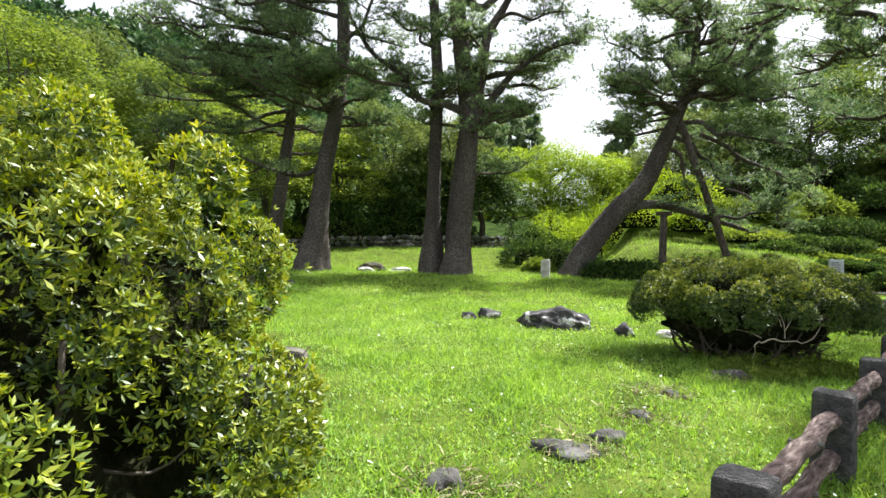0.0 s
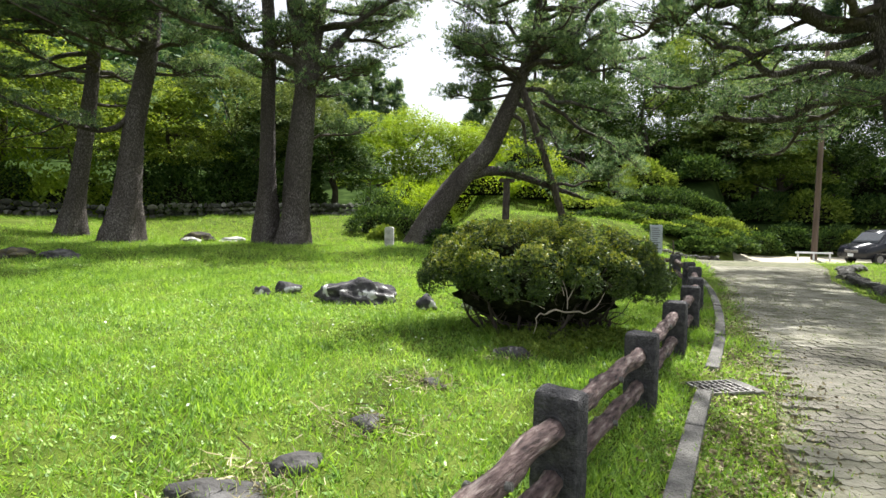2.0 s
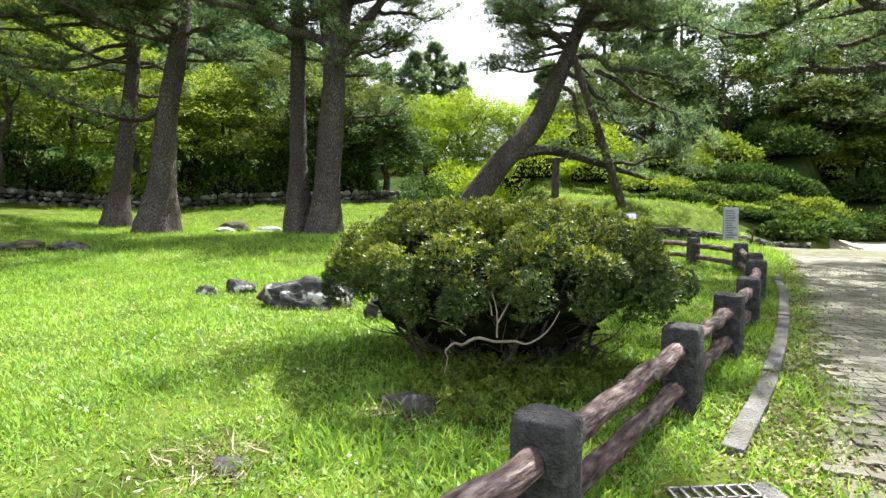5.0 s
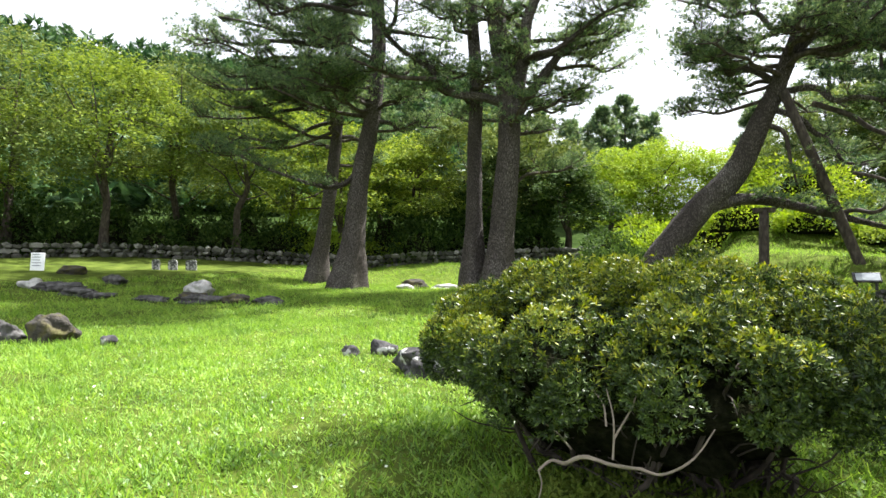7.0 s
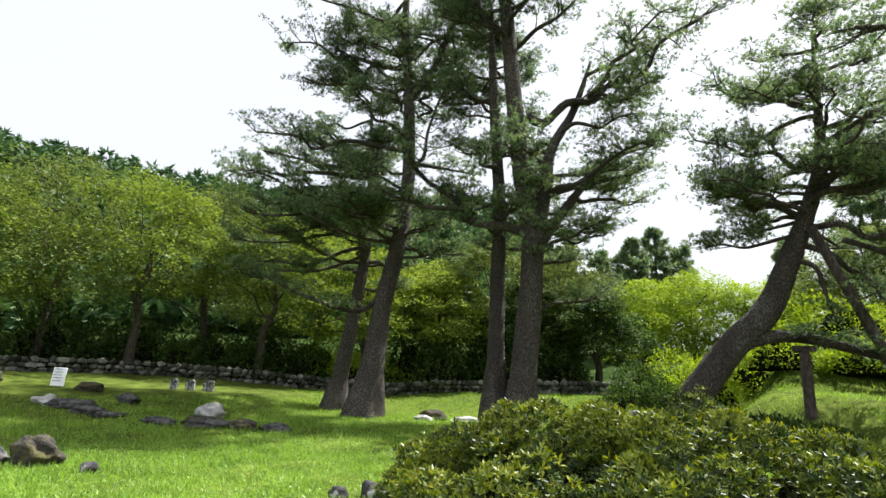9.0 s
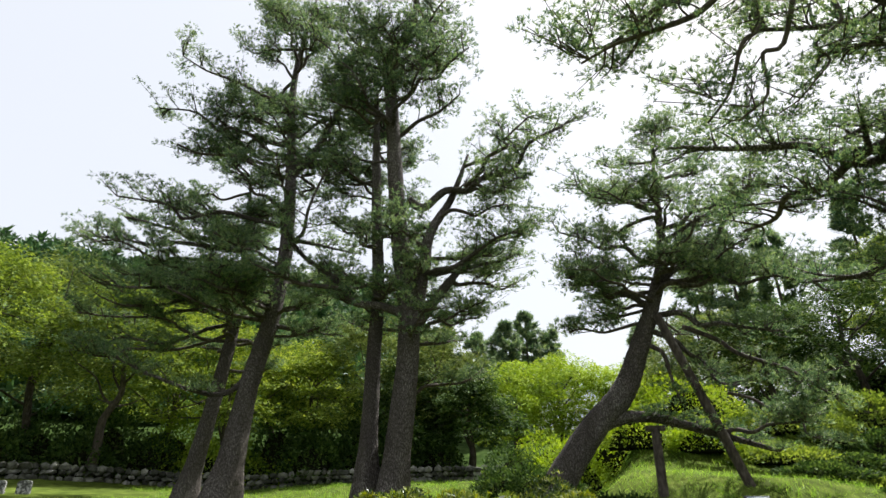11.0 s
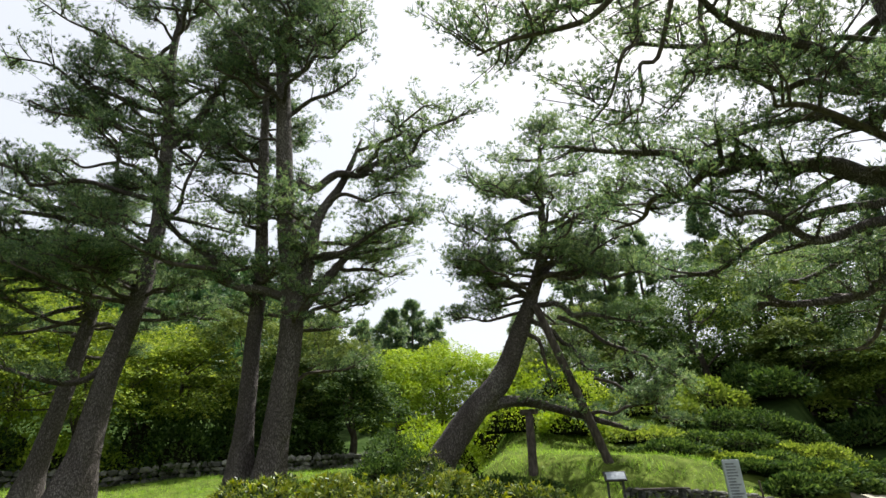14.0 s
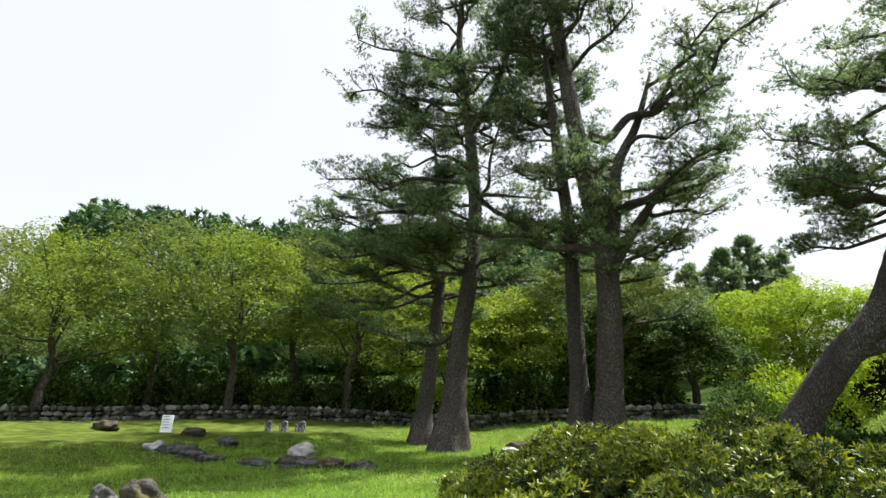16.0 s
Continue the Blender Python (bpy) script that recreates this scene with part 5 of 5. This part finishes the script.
def panel_sign(name, x, y, w, d, h, rz, lean, mat, label, rows):
    t = thing(name, x, y, hz(x, y), label, "sign", rz=rz)
    t.matrix_world = pose(x, y, hz(x, y), lean, 0, rz)
    bm = box(bmesh.new(), 0, 0, h / 2 - 0.05, w, d, h + 0.1, 0.015)
    part("panel", bm, mat, t)
    bars(t, w, h, -d / 2 - 0.004, rows, M_ink, 3)
    return t


panel_sign("notice_stone", 6.5, 28.9, 0.57, 0.13, 1.45, 12, -3, M_grey_sign, "tall pale grey notice slab beside the lane", 12)
panel_sign("white_sign", -31.6, 15.6, 0.6, 0.1, 0.95, 62, -14, M_white, "small white leaning notice board in the lawn", 5)

lec = thing("info_lectern", 2.5, 26.5, hz(2.5, 26.5), "low information lectern with a glossy dark panel", "information board", rz=10)
for sx in (-0.25, 0.25):
    part("leg", box(bmesh.new(), sx, 0.05, 0.35, 0.07, 0.07, 0.8, 0.01), M_post, lec)
bm = box(bmesh.new(), 0, 0, 0, 0.72, 0.06, 0.42, 0.012)
pn = part("panel", bm, M_black, lec, "glossy dark slanted panel")
pn.matrix_local = pose(0, 0, 0.86, -50, 0, 0)
part("text_sheet", box(bmesh.new(), 0.02, -0.034, 0, 0.6, 0.004, 0.32), M_grey_sign, pn, "grey printed sheet")


def bench(x, y, rz):
    """A low slatted seat of dark timber."""
    t = thing("timber_bench", x, y, hz(x, y), "low dark timber bench beside the terrace wall", "bench", rz=rz)
    for i in range(4):
        part("slat", box(bmesh.new(), 0, -0.21 + i * 0.14, 0.44, 1.7, 0.11, 0.05, 0.01), M_bark_dark, t)
    for sx in (-0.65, 0.65):
        part("leg", box(bmesh.new(), sx, 0, 0.18, 0.12, 0.42, 0.46, 0.015), M_post, t)


bench(3.9, 26.9, 12)
post = thing("short_post", 7.35, 29.2, hz(7.35, 29.2), "thin rusty upright post near the notice slab", "post")
part_np("pole", *tube(np.array([(0, 0, -0.1), (0, 0, 0.4), (-0.03, 0, 0.85)]), [0.035, 0.03], 8), M_bark_dark, post)

pole = thing("utility_pole", 17.4, 38.0, hz(17.4, 38.0), "brown utility pole standing at the parking ground's edge", "utility pole")
part_np("shaft", *tube(np.array([(0, 0, -0.3), (0.05, 0, 6), (0.12, 0, 12.5)]), [0.17, 0.15, 0.12], 14), M_pole, pole, smooth=True)
bm = box(bmesh.new(), 0.1, 0, 11.4, 1.8, 0.1, 0.12, 0.01)
part("cross_arm", bm, M_pole, pole)
part_np("sleeve", *tube(np.array([(0.06, 0, 7.6), (0.1, 0, 10.4)]), [0.17, 0.15], 14), M_kerb, pole, "pale grey sleeve", smooth=True)

barrier = thing("parking_barrier", 16.9, 36.9, hz(16.9, 36.9), "low white steel barrier in front of the utility pole", "barrier")
for sx in (-0.85, 0, 0.85):
    part("post", box(bmesh.new(), sx, 0, 0.2, 0.08, 0.08, 0.5, 0.01), M_white, barrier)
part("rail", box(bmesh.new(), 0, 0, 0.48, 2.0, 0.06, 0.1, 0.015), M_white, barrier)


def car(x, y, rz):
    """A black people carrier, nose towards the lane."""
    t = thing("parked_van", x, y, hz(x, y), "black people carrier parked at the far edge of the lot", "car", rz=rz)
    half = 0.86
    prof = [(-2.3, 0.32), (2.2, 0.32), (2.33, 0.45), (2.3, 0.78), (2.15, 1.0), (1.5, 1.14), (0.85, 1.78), (0.5, 1.9), (-2.1, 1.92), (-2.25, 1.6), (-2.35, 0.9)]
    bm = bmesh.new()
    vs = [bm.verts.new((a, -half, b)) for a, b in prof]
    f = bm.faces.new(vs)
    ex = bmesh.ops.extrude_face_region(bm, geom=[f])
    bmesh.ops.translate(bm, vec=(0, 2 * half, 0), verts=[v for v in ex["geom"] if isinstance(v, bmesh.types.BMVert)])
    for v in bm.verts:
        if v.co.z > 1.15:
            v.co.y *= 1 - 0.2 * (v.co.z - 1.15) / 0.65
    bmesh.ops.recalc_face_normals(bm, faces=bm.faces[:])
    bmesh.ops.bevel(bm, geom=bm.edges[:], offset=0.05, segments=3, affect="EDGES")
    part("body", bm, M_car, t, smooth=True)

    def quad(name, pts, mat, label="", depth=0.012):
        b = bmesh.new()
        fc = b.faces.new([b.verts.new(p) for p in pts])
        b.normal_update()
        n = fc.normal.copy()
        e = bmesh.ops.extrude_face_region(b, geom=[fc])
        bmesh.ops.translate(b, vec=n * depth, verts=[v for v in e["geom"] if isinstance(v, bmesh.types.BMVert)])
        bmesh.ops.recalc_face_normals(b, faces=b.faces[:])
        return part(name, b, mat, t, label)

    quad("windscreen", [(1.47, -0.74, 1.2), (1.47, 0.74, 1.2), (0.93, 0.66, 1.74), (0.93, -0.66, 1.74)], M_glass, "sky-reflecting windscreen")
    for s in (-1, 1):
        for x0, x1 in ((-2.1, -1.1), (-1.0, 0.05), (0.15, 1.2)):
            top = min(x1, 0.8)
            p = [(x0, s * 0.862, 1.16), (x1, s * 0.862, 1.16), (top, s * 0.735, 1.66), (x0, s * 0.735, 1.66)]
            quad("side_window", p if s < 0 else p[::-1], M_glass)
        quad("headlight", [(2.24, s * 0.5, 0.72), (2.24, s * 0.82, 0.72), (2.08, s * 0.82, 0.9), (2.08, s * 0.5, 0.9)] if s > 0 else [(2.24, s * 0.82, 0.72), (2.24, s * 0.5, 0.72), (2.08, s * 0.5, 0.9), (2.08, s * 0.82, 0.9)], M_steel, "clear headlight", 0.05)
        part("trim_strip", box(bmesh.new(), -0.1, s * 0.865, 0.62, 3.4, 0.02, 0.05), M_steel, t)
        part("mirror", box(bmesh.new(), 0.72, s * 0.98, 1.18, 0.12, 0.2, 0.14, 0.03), M_car, t)
    part("number_plate", box(bmesh.new(), 2.34, 0, 0.52, 0.02, 0.34, 0.17, 0.004), M_white, t, "white number plate")
    part("grille", box(bmesh.new(), 2.3, 0, 0.72, 0.06, 0.8, 0.14, 0.02), M_steel, t)
    for wx in (-1.45, 1.45):
        for s in (-1, 1):
            b = bmesh.new()
            r = bmesh.ops.create_cone(b, cap_ends=True, segments=24, radius1=0.33, radius2=0.33, depth=0.22)
            bmesh.ops.transform(b, matrix=pose(wx, s * 0.79, 0.33, 90, 0, 0), verts=r["verts"])
            bmesh.ops.bevel(b, geom=[e for e in b.edges if e.calc_face_angle(0) > 1], offset=0.03, segments=2, affect="EDGES")
            wheel = part("wheel", b, M_tyre, t)
            b = bmesh.new()
            r = bmesh.ops.create_cone(b, cap_ends=True, segments=16, radius1=0.2, radius2=0.17, depth=0.03)
            bmesh.ops.transform(b, matrix=pose(wx, s * 0.905, 0.33, 90 * s, 0, 0), verts=r["verts"])
            part("rim", b, M_steel, wheel)


car(20.0, 35.7, 200)


# ---- drain, litter, pavers ----
drain = thing("drain_grate", 2.64, 7.22, hz(2.64, 7.22) - 0.022, "rusty steel drain grate set in the lane's edge", "drain grate", rz=22)
for i in range(8):
    part("bar", box(bmesh.new(), -0.22 + i * 0.063, 0, 0.03, 0.014, 0.36, 0.03), M_steel, drain)
for s in (-0.17, -0.06, 0.06, 0.17):
    part("cross_bar", box(bmesh.new(), 0, s, 0.034, 0.47, 0.012, 0.022), M_steel, drain)
# flat black slab stands in for the shade below the bars
part("pit", box(bmesh.new(), 0, 0, -0.01, 0.46, 0.35, 0.03), M_black, drain, "thin black slab painted as the dark of the drain pit")
part("frame", box(bmesh.new(), 0.29, 0, 0.012, 0.11, 0.4, 0.06, 0.01), M_kerb, drain, "worn concrete rim")


def litter():
    r = np.random.default_rng(61)
    n = 15000
    y = 2 + 16 * r.uniform(0, 1, n) ** 1.5
    x = edge_x(ROAD_L, y) + r.normal(-0.18, 0.32, n)
    x = np.where(r.uniform(0, 1, n) < 0.1, r.uniform(3, 7, n), x)
    x = np.where((np.abs(x - 2.68) < 0.36) & (np.abs(y - 7.22) < 0.26), x + 0.6, x)
    p = np.stack([x, y, height(x, y) + 0.03], -1)
    ax = np.stack([r.normal(0, 1, n), r.normal(0, 1, n), r.normal(0, 0.25, n)], -1)
    v, f = scatter(*LEAF, p, ax, 0.036 * r.uniform(0.5, 1.4, n), r)
    tagged(part_np("leaf_litter", v, f, M_litter), "dry fallen leaves along the lane's edge", "leaf litter", kind="stuff")
    cx = np.array([(-0.75, 4.65), (-0.3, 5.75), (-1.4, 3.55), (0.65, 7.9), (-0.1, 6.9)])
    n = 1500
    k = r.integers(0, 5, n)
    x, y = cx[k, 0] + r.normal(0, 0.22, n), cx[k, 1] + r.normal(0, 0.16, n)
    p = np.stack([x, y, height(x, y) + r.uniform(0.01, 0.05, n)], -1)
    ax = np.stack([r.normal(0, 1, n), r.normal(0, 1, n), r.normal(0.1, 0.2, n)], -1)
    v, f = scatter(*BLADE, p, ax, 0.12 * r.uniform(0.5, 1.4, n), r)
    tagged(part_np("dry_grass", v, f, M_litter), "dry straw and bare patches round the sunken stones", "dry grass", kind="stuff")
    n = 70
    x, y = r.uniform(-5, 2, n), r.uniform(2.5, 11, n)
    p = np.stack([x, y, height(x, y) + r.uniform(0.05, 0.12, n)], -1)
    ax = np.stack([r.normal(0, 1, n), r.normal(0, 1, n), np.full(n, 0.2)], -1)
    v, f = scatter(*LEAF, p, ax, 0.045 * r.uniform(0.5, 1.3, n), r)
    tagged(part_np("clover_flowers", v, f, M_flower), "small pale flowers dotted in the lawn", "flowers", kind="stuff")


def joint_moss():
    r = np.random.default_rng(64)
    n = 2600
    y = 3.5 + 15 * r.uniform(0, 1, n) ** 1.3
    u = r.beta(0.7, 1.5, n)
    x = edge_x(ROAD_L, y) * (1 - u) + edge_x(ROAD_R, y) * u
    p = np.stack([x, y, height(x, y) + 0.028], -1)
    ax = np.stack([r.normal(0, 0.4, n), r.normal(0, 0.4, n), np.ones(n)], -1)
    v, f = scatter(*whorl(5, 1.2, 9), p, ax, 0.03 * r.uniform(0.4, 1.4, n), r)
    tagged(part_np("joint_moss", v, f, M_leaf_olive), "tufts of moss and weed in the joints of the lane", "moss", kind="stuff")


litter()
joint_moss()


def pavers():
    """Zigzag blocks in rows across the lane; the nearest are objects of their own."""
    r = np.random.default_rng(62)
    xs = np.linspace(-0.108, 0.108, 5)
    zig = np.array([0.0, -0.024, 0.0, -0.024, 0.0])
    out = np.vstack([np.c_[xs, zig - 0.031], np.c_[xs, zig + 0.065][::-1]])
    v = np.vstack([np.c_[out * [0.985, 0.965], np.full(10, 0.03)], np.c_[out, np.full(10, 0.012)]])
    f = [(i, i + 1, 8 - i, 9 - i) for i in range(4)] + [(10 + i, 10 + (i + 1) % 10, (i + 1) % 10, i) for i in range(10)]
    f = np.array(f)
    me = mesh_from("paver", v, f, M_paver)
    pl = Pile()
    count = 0
    y = 3.2
    row = 0
    while y < 21:
        l, rr = edge_x(ROAD_L, y), edge_x(ROAD_R, y)
        k0 = int(l / 0.222)
        for k in range(k0, int(rr / 0.222) + 1):
            x = k * 0.222 + (row % 2) * 0.111
            if x < l + 0.05 + r.exponential(0.1) or x > rr - 0.1:
                continue
            yy = y + r.normal(0, 0.003)
            z = hz(x, yy) + 0.004 + r.normal(0, 0.0016)
            if 6.0 < y < 9.3 and x < l + 2.1 and count < 300:
                ob = new("paver", me)
                ob.parent = road
                ob.matrix_world = pose(x, yy, z, r.normal(0, 0.35), r.normal(0, 0.35), 0)
                count += 1
            else:
                pl.add(v + [x, yy, z], f)
        y += 0.1005
        row += 1
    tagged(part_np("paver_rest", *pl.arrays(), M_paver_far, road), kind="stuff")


pavers()
